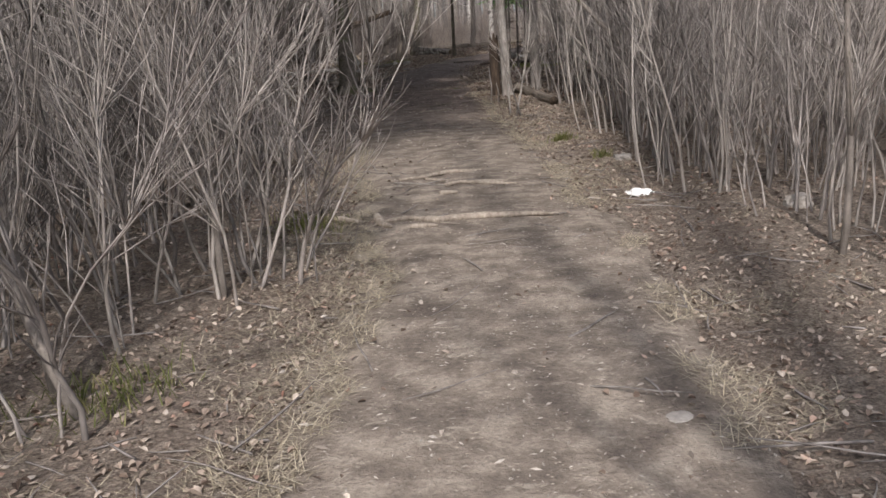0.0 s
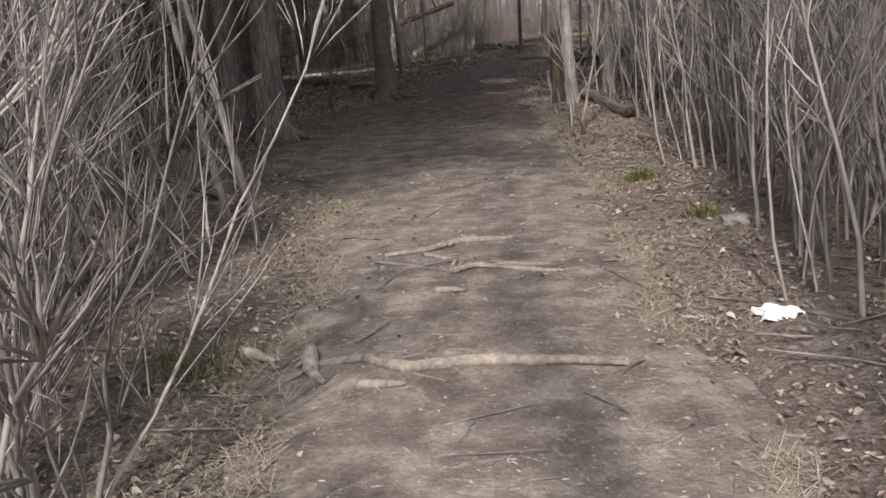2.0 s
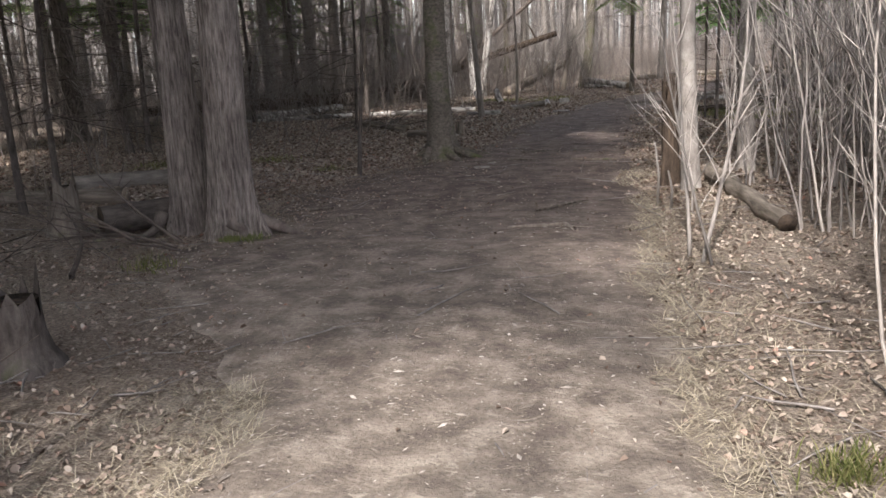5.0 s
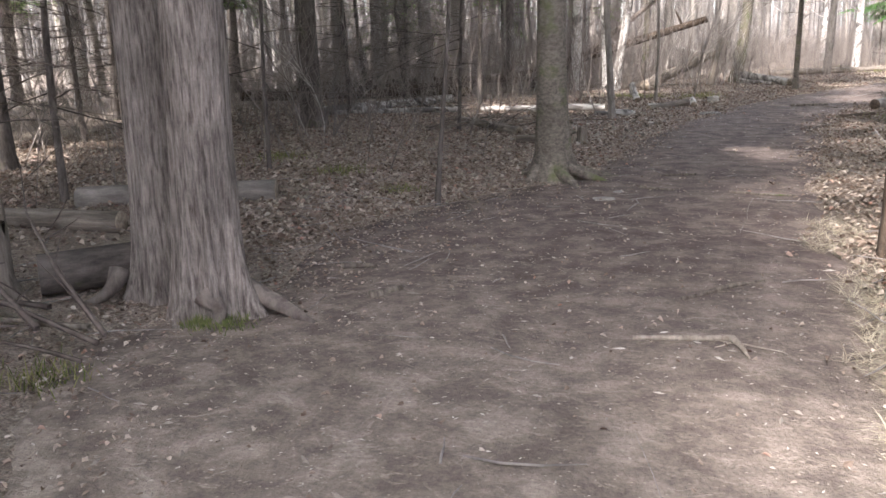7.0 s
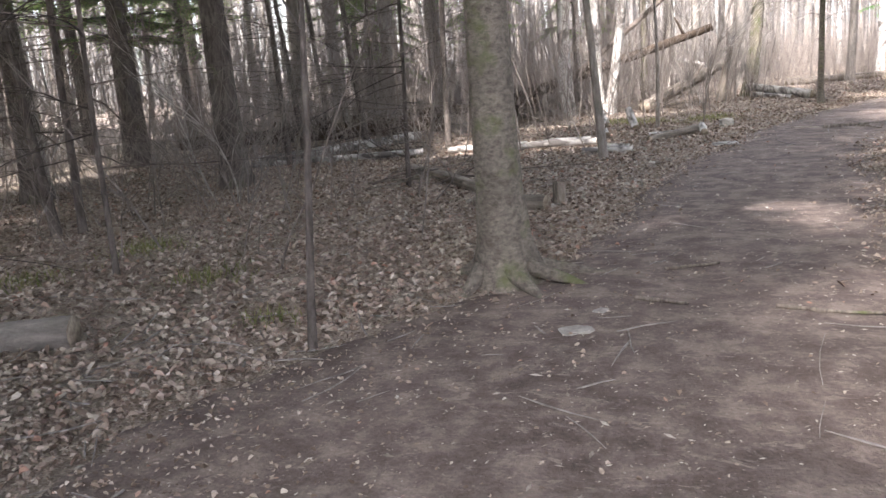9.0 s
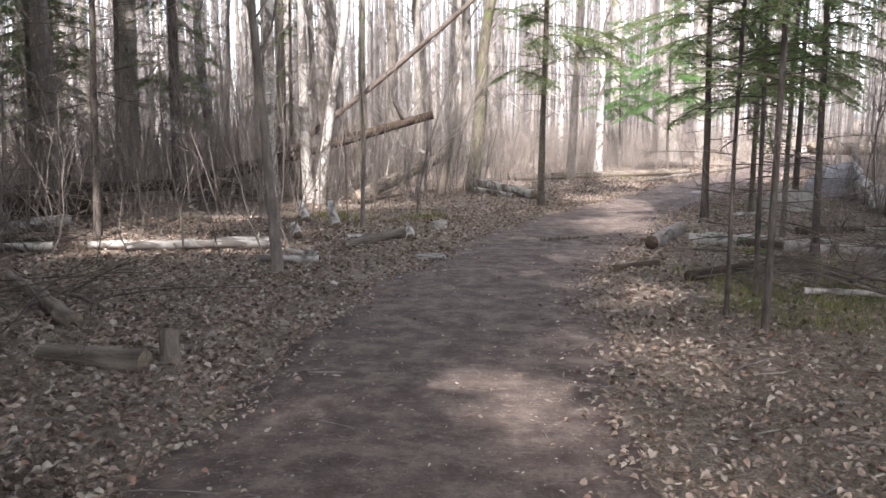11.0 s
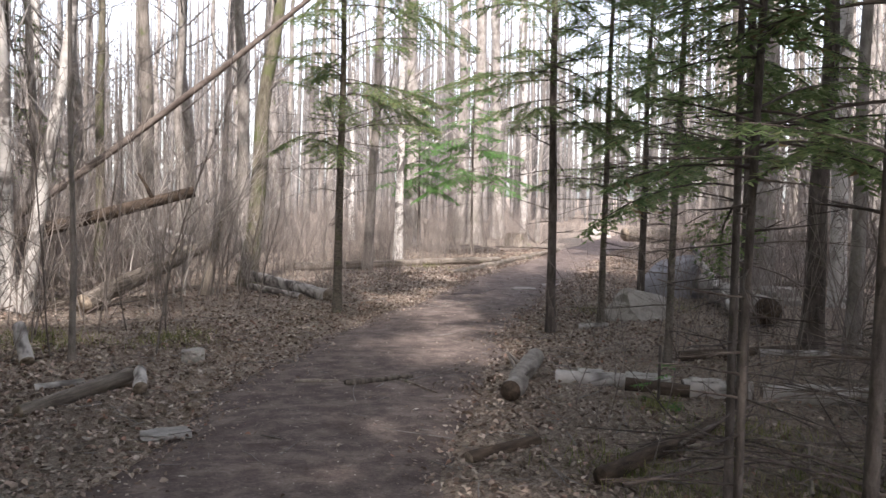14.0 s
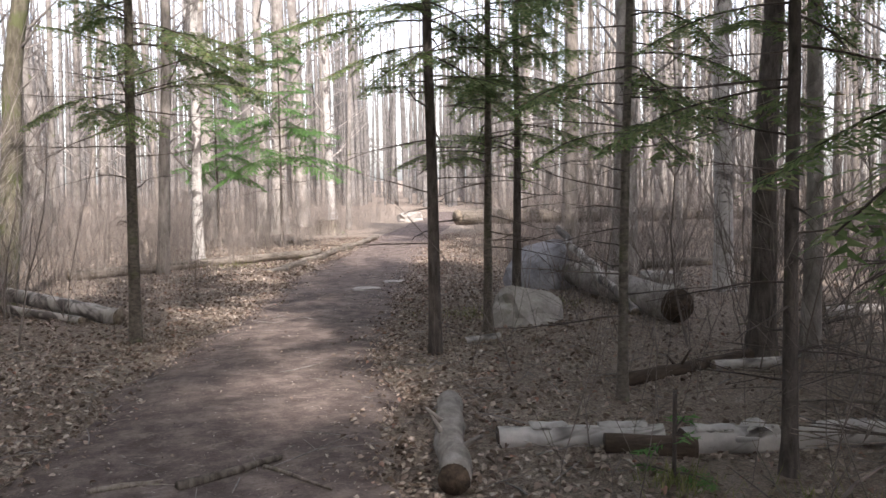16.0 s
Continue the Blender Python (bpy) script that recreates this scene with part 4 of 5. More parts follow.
# birches and other leafless trees along the left of the path
row = [(-4.15, 30.7, 0.17, 0.0, BIRCH), (-3.4, 30.5, 0.12, -0.03, BIRCH), (-3.2, 30.3, 0.115, 0.16, BIRCH), (-6.9, 35.5, 0.17, -0.06, BIRCH), (-2.05, 23.3, 0.06, -0.07, BARK_GREY),
       (-1.83, 27.0, 0.036, 0.0, BARK_GREY), (-0.6, 33.9, 0.18, 0.10, BARK_MOSS), (-2.9, 33.2, 0.10, 0.02, BARK_MOSS), (-2.29, 16.1, 0.024, 0.09, BARK_DARK), (5.95, 26.75, 0.09, 0.0, BARK_POPLAR),
       (5.64, 27.0, 0.13, 0.01, BARK_DARK), (1.2, 14.75, 0.085, -0.03, BARK_POPLAR), (1.8, 15.85, 0.09, -0.02, BARK_POPLAR), (-1.9, 35.5, 0.12, 0.0, BARK_POPLAR), (-4.7, 33.0, 0.10, 0.0, BIRCH)]
for i, (x, y, r, lx, bark) in enumerate(row):
    name, lab = ("birch_tree", "white birch with black-scarred peeling bark") if bark is BIRCH else ("bare_tree", "leafless grey tree with a straight rough stem")
    if bark is BARK_MOSS:
        lab = "leafless tree with yellow-green moss on its bark"
    bare_tree(100 + i, 9 if r > 0.05 else 6, r, bark, name, lab, "trees beside the path", 1.6 if r < 0.07 else 3.0, (lx, 0.0), 14).matrix_basis = pose(x, y, ground_z(x, y))


def dark_stand():
    """The dense conifers on the shaded side of the trail."""
    rng = random.Random(31)
    models = [old_conifer("conifer_tree", (-10 - i, 12 + 3 * i), 0.12 + 0.03 * i, 10, "dark conifer in a dense shaded stand", BARK_DARK, (0.01 * i, 0), (2.6 + 0.5 * i, 1.8), i, 0.3, "dense conifer stand") for i in range(3)]
    spots = []
    while len(spots) < 22:
        x, y = rng.uniform(-23, -9.2), rng.uniform(6, 36)
        if x < -8.5 - 0.12 * max(0, y - 16) and all((x - a) ** 2 + (y - b) ** 2 > 2.0 for a, b in spots):
            spots.append((x, y))
    scatter_copies(models, spots, rng, 0.8, 1.2, 2)


dark_stand()


# ---- the leafless wood behind ----
def make_woods():
    rng = random.Random(77)
    models = [bare_tree(140 + i, 15, r, b, "poplar_tree", "tall pale leafless poplar in the wood behind", "poplars of the far wood", 1.8, (l, 0), 30)
              for i, (r, b, l) in enumerate(((0.15, BARK_POPLAR, 0.0), (0.2, BARK_POPLAR, 0.02), (0.11, BARK_GREY, -0.03), (0.23, BARK_POPLAR, -0.01), (0.1, BARK_POPLAR, 0.05), (0.16, BIRCH, 0.01)))]
    spots = []
    while len(spots) < 180:
        x, y = rng.uniform(-26, 36), rng.uniform(26, 62)
        if off_trail(x, min(y, 59)) > (1.6 if y > 36 else 3.2) and not (y < 36 and -4 < x < 8) and all((x - a) ** 2 + (y - b) ** 2 > 1.2 for a, b in spots):
            spots.append((x, y))
    for _ in range(26):
        spots.append((rng.uniform(8, 18), rng.uniform(4, 26)))
    scatter_copies(models, spots, rng, 0.75, 1.2, 2)
    g, b = Geo(), Geo()
    for _ in range(4600):
        a, d = rng.uniform(0, 6.28), rng.uniform(46, 105)
        x, y, r, h = 3 + d * math.cos(a), 24 + d * math.sin(a), rng.uniform(0.07, 0.2), rng.uniform(11, 17)
        l = rng.uniform(-0.04, 0.04)
        g.tube([(x, y, -0.3), (x + l * h * 0.5, y, h * 0.5), (x + l * h, y + 0.3, h)], (r, r * 0.75, r * 0.2), 5, False)
        for _ in range(11):
            z = rng.uniform(0.15, 0.95) * h
            aa, w = rng.uniform(0, 6.28), rng.uniform(0.6, 2.0)
            g.tube([(x + l * z, y, z), (x + l * z + w * math.cos(aa), y + w * math.sin(aa), z + rng.uniform(0.3, 1.2) * w)], (0.032, 0.012), 3, False)
    tagged(new("far_wood", g.mesh("far_wood", BARK_FAR_SHADED)), "far leafless wood of pale grey trunks", "woods", kind="stuff")
    for _ in range(6000):
        if rng.random() < 0.55:
            x, y = rng.uniform(-16, 26), rng.uniform(29, 58)
        else:
            a, d = rng.uniform(0, 6.28), rng.uniform(20, 60)
            x, y = 2 + d * math.cos(a), 24 + d * math.sin(a)
        if off_trail(x, min(y, 59)) < 1.4:
            continue
        h, dx, dy = min(3.2, 0.25 + rng.expovariate(1.5)), rng.uniform(-0.25, 0.25), rng.uniform(-0.2, 0.2)
        r = rng.uniform(0.004, 0.009)
        b.tube([(x, y, -0.05), (x + dx * h * 0.4, y + dy * h * 0.5, h * 0.5), (x + dx * h, y + dy * h, h)], (r, r * 0.8, 0.002), 3, False)
        for _ in range(3):
            k = rng.uniform(0.3, 0.9)
            p = Vector((x + dx * h * k * 0.9, y + dy * h * k, h * k))
            b.tube([p, p + Vector((rng.uniform(-0.35, 0.35), rng.uniform(-0.35, 0.35), rng.uniform(0.1, 0.4)))], (r * 0.6, 0.002), 3, False)
    for _ in range(6000):
        x, y = rng.uniform(-12, 15), rng.uniform(32.5, 54)
        if off_trail(x, y) < 1.0:
            continue
        h, dx, dy, r = rng.uniform(0.4, 1.7), rng.uniform(-0.3, 0.3), rng.uniform(-0.3, 0.3), rng.uniform(0.002, 0.005)
        b.tube([(x, y, -0.05), (x + dx * h * 0.4, y + dy * h * 0.5, h * 0.5), (x + dx * h, y + dy * h, h)], (r, r * 0.8, 0.0015), 3, False)
        for _ in range(4):
            k = rng.uniform(0.2, 0.9)
            p = Vector((x + dx * h * k * 0.9, y + dy * h * k, h * k))
            b.tube([p, p + Vector((rng.uniform(-0.3, 0.3), rng.uniform(-0.3, 0.3), rng.uniform(0.05, 0.35)))], (r * 0.7, 0.0015), 3, False)
    tagged(new("undergrowth", b.mesh("undergrowth", TWIG_FAR)), "grey-brown leafless undergrowth across the wood", "undergrowth", kind="stuff")


make_woods()
make_brush()
arching_saplings()

# ---- logs, left of the path ----
log((-2.8, 13.75, 0.12), (-3.5, 13.0, 0.12), 0.115, 0.12, BARK_DARK, "thick dark fallen log with a black rotten end beside the cedar", ends=False, seed=1)
log((-3.74, 15.95, 0.075), (-5.3, 15.25, 0.075), 0.105, 0.11, BARK_GREY, "short grey bark-covered log on the leaves", seed=2)
log((-4.2, 14.5, 0.08), (-6.6, 14.3, 0.08), 0.085, 0.07, BARK_DEAD, "weathered log lying behind the broken stump", seed=3)
stump(-3.75, 12.9, 0.12, 0.42, "broken weathered stump with jagged top", seed=1, jag=0.8)
stump(-2.05, 10.1, 0.12, 0.34, "grey broken stump beside the trail", BARK_DARK, 5, 0.9)
stump(-1.88, 20.1, 0.06, 0.2, "short cut stump beside the spruce", seed=3, jag=0.1)
log((-1.95, 19.9, 0.07), (-2.7, 20.1, 0.06), 0.075, 0.06, BARK_DEAD, "short brown log behind the stump", seed=4)
log((-2.9, 20.9, 0.07), (-4.4, 22.6, 0.09), 0.065, 0.05, BARK_DEAD, "thin grey fallen pole on the leaves", seed=5)
log((-2.45, 24.95, 0.07), (-4.7, 24.75, 0.06), 0.05, 0.045, BIRCH_LOG, "white birch pole lying on the leaves", group="white birch poles", seed=6, stubs=1)
log((-5.0, 24.5, 0.08), (-7.6, 23.8, 0.06), 0.05, 0.04, BIRCH_LOG, "white birch pole lying on the leaves", group="white birch poles", seed=7)
log((-6.0, 26.8, 0.10), (-7.6, 23.9, 0.10), 0.09, 0.07, BIRCH_LOG, "white birch pole lying on the leaves", group="white birch poles", seed=8)
log((-5.9, 27.8, 0.25), (-11.0, 26.6, 0.2), 0.17, 0.12, ROTTEN, "dark rotten fallen trunk deep in the wood", ends=False, seed=9, stubs=3)
log((-1.78, 23.95, 0.05), (-2.45, 23.9, 0.05), 0.045, 0.05, BIRCH_LOG, "short white birch log with peeling bark", group="cut birch pieces", seed=10, ends=False)
log((-1.86, 24.3, 0.045), (-2.3, 24.55, 0.05), 0.035, 0.03, BIRCH_LOG, "thin white birch piece", group="cut birch pieces", seed=11)
log((-2.6, 25.25, 0.06), (-3.3, 25.15, 0.06), 0.055, 0.055, BIRCH_LOG, "white birch log on brown leaves", group="cut birch pieces", seed=12)
log((-3.5, 24.95, 0.06), (-4.2, 24.6, 0.06), 0.06, 0.055, BIRCH_LOG, "white birch log on brown leaves", group="cut birch pieces", seed=13)
log((-2.16, 26.8, 0.06), (-2.32, 27.1, 0.34), 0.065, 0.06, BIRCH_LOG, "short birch chunk tilted on end", group="cut birch pieces", seed=14)
log((-2.75, 27.5, 0.05), (-2.95, 28.0, 0.25), 0.065, 0.06, BIRCH_LOG, "short birch chunk tilted on end", group="cut birch pieces", seed=15)
log((-2.45, 25.75, 0.06), (-2.55, 25.95, 0.16), 0.06, 0.055, BIRCH_LOG, "small birch chunk with a grey end", group="cut birch pieces", seed=16)
log((-1.83, 25.8, 0.04), (-1.5, 26.0, 0.04), 0.03, 0.03, BIRCH_LOG, "small white birch stick", group="cut birch pieces", seed=17)
log((-1.0, 25.65, 0.055), (-1.05, 25.95, 0.13), 0.055, 0.05, BIRCH_LOG, "sawn birch end beside the path", group="cut birch pieces", seed=18)
log((-1.7, 24.95, 0.05), (-1.15, 26.1, 0.06), 0.05, 0.07, BARK_DEAD, "grey weathered driftwood-like root on the leaves", seed=19, stubs=2)
log((-2.5, 30.4, 0.12), (-1.2, 33.6, 0.75), 0.13, 0.10, BARK_DEAD, "grey fallen log raised on broken branches", seed=20, stubs=2)
log((-6.2, 31.3, 0.2), (-1.25, 31.7, 1.6), 0.14, 0.075, ROTTEN, "dark dead trunk propped across the birches", ends=False, seed=21, stubs=3)
log((-4.6, 31.2, 0.45), (0.75, 32.3, 4.9), 0.065, 0.035, TWIG_DARK, "long dead tree leaning over the wood", "leaning_dead_tree", ends=False, seed=22, stubs=5, sag=0.15)
log((-10.2, 29.0, 0.25), (-4.8, 30.9, 0.35), 0.12, 0.09, ROTTEN, "dark fallen trunk behind the birches", ends=False, seed=23, stubs=4)
log((-1.15, 32.2, 0.0), (-0.95, 32.5, 1.15), 0.10, 0.06, BARK_DEAD, "upright broken grey snag", "broken_snag", seed=24, ends=False)
log((-2.3, 35.5, 0.9), (-1.1, 33.4, 0.65), 0.05, 0.045, BIRCH_LOG, "white birch pole caught in the brush", group="white birch poles", seed=25)
log((0.68, 31.5, 0.10), (-0.62, 33.6, 0.22), 0.10, 0.085, BIRCH_LOG, "white birch log pile beside the spruce", group="birch logs by the spruce", seed=26)
log((0.30, 31.7, 0.06), (-0.5, 33.0, 0.08), 0.05, 0.05, BIRCH_LOG, "thinner birch pole under the white log", group="birch logs by the spruce", seed=27)
log((3.3, 35.75, 0.04), (8.0, 43.6, 0.05), 0.065, 0.055, BARK_DEAD, "long grey edging pole along the path", "edging_log", seed=28)
log((0.2, 36.5, 0.1), (5.0, 38.6, 0.12), 0.09, 0.07, BARK_DEAD, "grey fallen pole in the undergrowth", seed=29)
stump(7.2, 45.6, 0.36, 0.42, "low brown stump beside the far bend", seed=8, jag=0.12)

# ---- logs, right of the path ----
log((1.87, 25.15, 0.09), (2.45, 26.5, 0.10), 0.085, 0.085, BARK_POPLAR, "grey knotted log with a hollow dark end at the path", ends=False, seed=31, stubs=3)
log((2.42, 25.74, 0.06), (3.3, 25.34, 0.06), 0.08, 0.078, BIRCH_LOG, "white birch log broken into pieces", group="broken birch log", seed=32, ends=False, knobs=0.24)
log((3.34, 25.22, 0.06), (3.85, 25.02, 0.07), 0.085, 0.09, BIRCH_LOG, "white birch log broken into pieces", group="broken birch log", seed=33, ends=False, knobs=0.24, stubs=2)
log((3.95, 25.05, 0.05), (5.1, 24.7, 0.05), 0.08, 0.07, BIRCH_LOG, "white birch log broken into pieces", group="broken birch log", seed=34, ends=False, knobs=0.24, stubs=1)
log((2.9, 25.35, 0.07), (3.35, 25.1, 0.06), 0.07, 0.06, ROTTEN, "rotten brown log piece", ends=False, seed=35)
log((1.9, 23.2, 0.045), (3.1, 24.15, 0.06), 0.05, 0.045, ROTTEN, "dark brown rotten log on the leaves", ends=False, seed=36)
log((2.75, 22.55, 0.05), (4.2, 22.4, 0.03), 0.028, 0.022, BIRCH_LOG, "thin white birch pole in the grass", seed=37)
log((4.0, 26.7, 0.04), (5.6, 27.0, 0.05), 0.06, 0.05, ROTTEN, "dark rotten log behind the birch log", ends=False, seed=38, stubs=2)
log((4.9, 26.75, 0.06), (5.6, 26.6, 0.06), 0.045, 0.04, BIRCH_LOG, "short white birch stick", seed=39)
log((6.15, 28.75, 0.2), (7.1, 33.0, 0.22), 0.19, 0.17, BARK_POPLAR, "thick pale fallen log with a dark end", ends=False, seed=40)
log((6.05, 29.35, 0.05), (6.75, 32.2, 0.85), 0.055, 0.05, BIRCH_LOG, "slim birch pole propped on a log", seed=41)
log((8.1, 38.6, 0.75), (19.5, 37.2, 0.65), 0.17, 0.13, BARK_DEAD, "long dark fallen trunk lying across the wood", seed=42, stubs=3)
log((3.62, 28.75, 0.04), (4.05, 28.85, 0.04), 0.035, 0.03, BIRCH_LOG, "short birch stick between the spruces", seed=43)
log((7.9, 28.4, 0.07), (10.5, 27.6, 0.07), 0.06, 0.05, BIRCH_LOG, "white birch pole far in the brush", seed=44)
log((1.42, 15.3, 0.09), (1.68, 12.9, 0.07), 0.075, 0.065, BARK_DEAD, "dark grey log lying beside the trail", ends=False, seed=45)
log((8.8, 33.5, 0.1), (11.5, 33.0, 0.1), 0.08, 0.07, BARK_DEAD, "grey fallen pole far in the brush", seed=46)
stump(1.03, 15.1, 0.08, 0.95, "tall dark rotten stump beside the poplars", ROTTEN, 11, 0.3)
for x, y, h in ((0.88, 14.0, 0.52), (1.12, 13.6, 0.4), (0.98, 13.9, 0.3)):
    ob = thing("dead_sapling", "thin pale broken stem standing by the trail", "stick", "broken stems", at=(x, y, 0))
    part("stem", Geo().tube([(0, 0, -0.04), (0.01, 0, h * 0.5), (-0.02, 0.01, h)], (0.013, 0.011, 0.006), 7), TWIG_PALE, ob)
log((1.24, 23.7, 0.01), (1.75, 23.95, 0.04), 0.05, 0.04, ROTTEN, "dark knotted root at the path's edge", "tree_root", seed=47)

# ---- stones and litter ----
stone(-0.64, 24.45, (0.19, 0.14, 0.025), STONE, "flat pale stone in the path's edge", 1, 0.0, 0.2, 10)
stone(-0.96, 16.5, (0.10, 0.075, 0.012), STONE, "flat pale stone set in the earth", 2, 0.004, 0.3, 30)
stone(-0.9, 16.85, (0.06, 0.045, 0.010), STONE, "small flat stone set in the earth", 9, 0.004, 0.3, 70)
stone(-0.76, 27.1, (0.13, 0.11, 0.09), STONE_PALE, "rounded white stone beside the path", 3, 0.0, 0.2)
stone(4.15, 33.25, (0.24, 0.16, 0.03), STONE_PALE, "flat pale stone in the path", 4, 0.0, 0.3)
stone(4.85, 33.9, (0.22, 0.13, 0.025), STONE_PALE, "flat pale stone in the path", 5, 0.0, 0.3)
stone(12.3, 52.0, (0.55, 0.35, 0.30), STONE_PALE, "pale boulder at the far bend", 6, 0.0, 0.2)
stone(6.55, 32.3, (0.6, 0.46, 0.56), STONE_BLUE, "large blue-grey boulder among fallen logs", 7, 0.0, 0.2, 20, 1.15)
stone(4.85, 29.75, (0.56, 0.38, 0.34), STONE_PALE, "pale angular rock under the spruces", 8, 0.0, 0.2, 35, 1.1)
stone(1.62, 8.0, (0.09, 0.07, 0.06), STONE, "small grey stone among leaves", 10, 0.0, 0.2)
stone(2.3, 5.9, (0.10, 0.08, 0.07), STONE_PALE, "small pale stone under the brush", 12, 0.0, 0.2)
stone(0.74, 3.06, (0.055, 0.045, 0.012), STONE_PALE, "small flat pale chip on the path", 11, 0.004, 0.3, 40)
stone(7.6, 30.9, (0.35, 0.3, 0.25), STONE, "grey rock behind the fallen log", 13, 0.0, 0.2)


def tissue():
    """A crumpled white paper tissue."""
    g, n = Geo(), 15
    for j in range(n):
        for i in range(n):
            u, v = i / (n - 1) - 0.5, j / (n - 1) - 0.5
            lobes = 1 + 0.45 * math.sin(3 * math.atan2(v, u) + 0.6)
            p = Vector((u * 0.15 * lobes, v * 0.10 * lobes, 0))
            p.z = 0.024 + 0.06 * abs(noise.noise((u * 5, v * 5, 2.0))) + 0.025 * noise.noise((u * 14, v * 14, 5.0)) - 0.10 * (u * u + v * v)
            g.v.append(p)
    for j in range(n - 1):
        for i in range(n - 1):
            a = j * n + i
            g.f.append((a, a + 1, a + n + 1, a + n))
    ob = tagged(new("paper_tissue", g.mesh("paper_tissue", TISSUE)), "crumpled white paper tissue dropped on the leaves", "litter")
    ob.matrix_basis = pose(1.40, 6.46, ground_z(1.4, 6.46), 0, 0, -15)
    ob.modifiers.new("thickness", "SOLIDIFY").thickness = 0.002


tissue()

# ---- roots across the path ----
ground_root([(-0.37, 6.21), (-0.2, 6.25), (0.0, 6.14), (0.25, 6.18), (0.58, 6.14), (0.80, 6.08)], 0.023)
ground_root([(-0.47, 6.38), (-0.40, 6.22), (-0.32, 6.02)], 0.028)
ground_root([(-0.76, 6.40), (-0.55, 6.26)], 0.022)
ground_root([(-0.22, 6.02), (0.0, 6.0)], 0.018)
ground_root([(-0.34, 7.75), (-0.1, 7.80), (0.08, 7.96), (0.34, 7.98), (0.44, 8.18)], 0.019)
ground_root([(-0.12, 7.74), (0.06, 7.58), (0.07, 7.36), (0.2, 7.46), (0.38, 7.36), (0.64, 7.30)], 0.015)
ground_root([(0.02, 7.86), (0.10, 8.04), (0.22, 8.0)], 0.013)
ground_root([(0.28, 7.47), (0.42, 7.42), (0.55, 7.44)], 0.014)
ground_root([(0.0, 7.09), (0.19, 7.05)], 0.016)
ground_root([(-0.24, 13.13), (0.0, 13.2), (0.17, 13.2), (0.26, 12.98)], 0.015, "pale half-buried root in the path")
ground_root([(-0.07, 13.8), (0.15, 14.1), (0.34, 14.25)], 0.012, "pale half-buried root in the path", mat=BARK_DEAD)
ground_root([(0.22, 25.98), (0.6, 26.05)], 0.02, "thin root across the path")
for x0, y0, x1, y1, r in ((0.62, 25.85, 1.2, 26.15, 0.032), (-0.66, 17.76, -0.34, 17.92, 0.014), (-0.38, 7.64, 0.06, 7.43, 0.008), (-1.42, 6.85, -0.98, 7.24, 0.022), (1.1, 26.0, 1.35, 25.5, 0.014),
                          (-0.75, 17.1, -0.45, 17.0, 0.014), (0.0, 17.0, 0.5, 16.8, 0.013), (-2.1, 13.95, -1.9, 14.05, 0.02), (-1.65, 13.4, -1.5, 13.55, 0.03)):
    rng = random.Random(int(x0 * 100))
    ob = thing("fallen_stick", "bare fallen stick lying on the ground", "stick", "sticks on the path", at=(x0, y0, 0.006 + r * 0.5))
    d = Vector((x1 - x0, y1 - y0, 0))
    pts = [p - Vector((0, 0, p.z)) for p in wander(rng, (0, 0, 0), d, d.length, 7, 0.16)]
    part("stick_body", Geo().tube(pts, taper(r, r * 0.55, 8), 8), BARK_DEAD if r > 0.012 else TWIG_PALE, ob)


# ---- ground cover ----
def spot(rng, y0, y1, reach):
    y = rng.uniform(y0, y1)
    off = rng.expovariate(1 / reach)
    return (trail_left(y) - off if rng.random() < 0.5 else trail_right(y) + off), y, off


def leaf(g, rng, p, s):
    a, t1, t2 = rng.uniform(0, 6.28), rng.uniform(-0.5, 0.5), rng.uniform(-0.5, 0.5)
    u = Vector((math.cos(a), math.sin(a), t1)) * s
    v = Vector((-math.sin(a), math.cos(a), t2)) * s * rng.uniform(0.16, 0.46)
    k = Vector((0, 0, s * rng.uniform(-0.25, 0.5)))
    p = Vector(p) + Vector((0, 0, s * 0.28))
    g.poly([p - u * 0.5, p - u * 0.2 + v + k, p + u * 0.22 + v * 0.8 + k, p + u * 0.55, p + u * 0.22 - v * 0.8 + k, p - u * 0.2 - v + k], [(0, 1, 2, 3), (0, 3, 4, 5)])


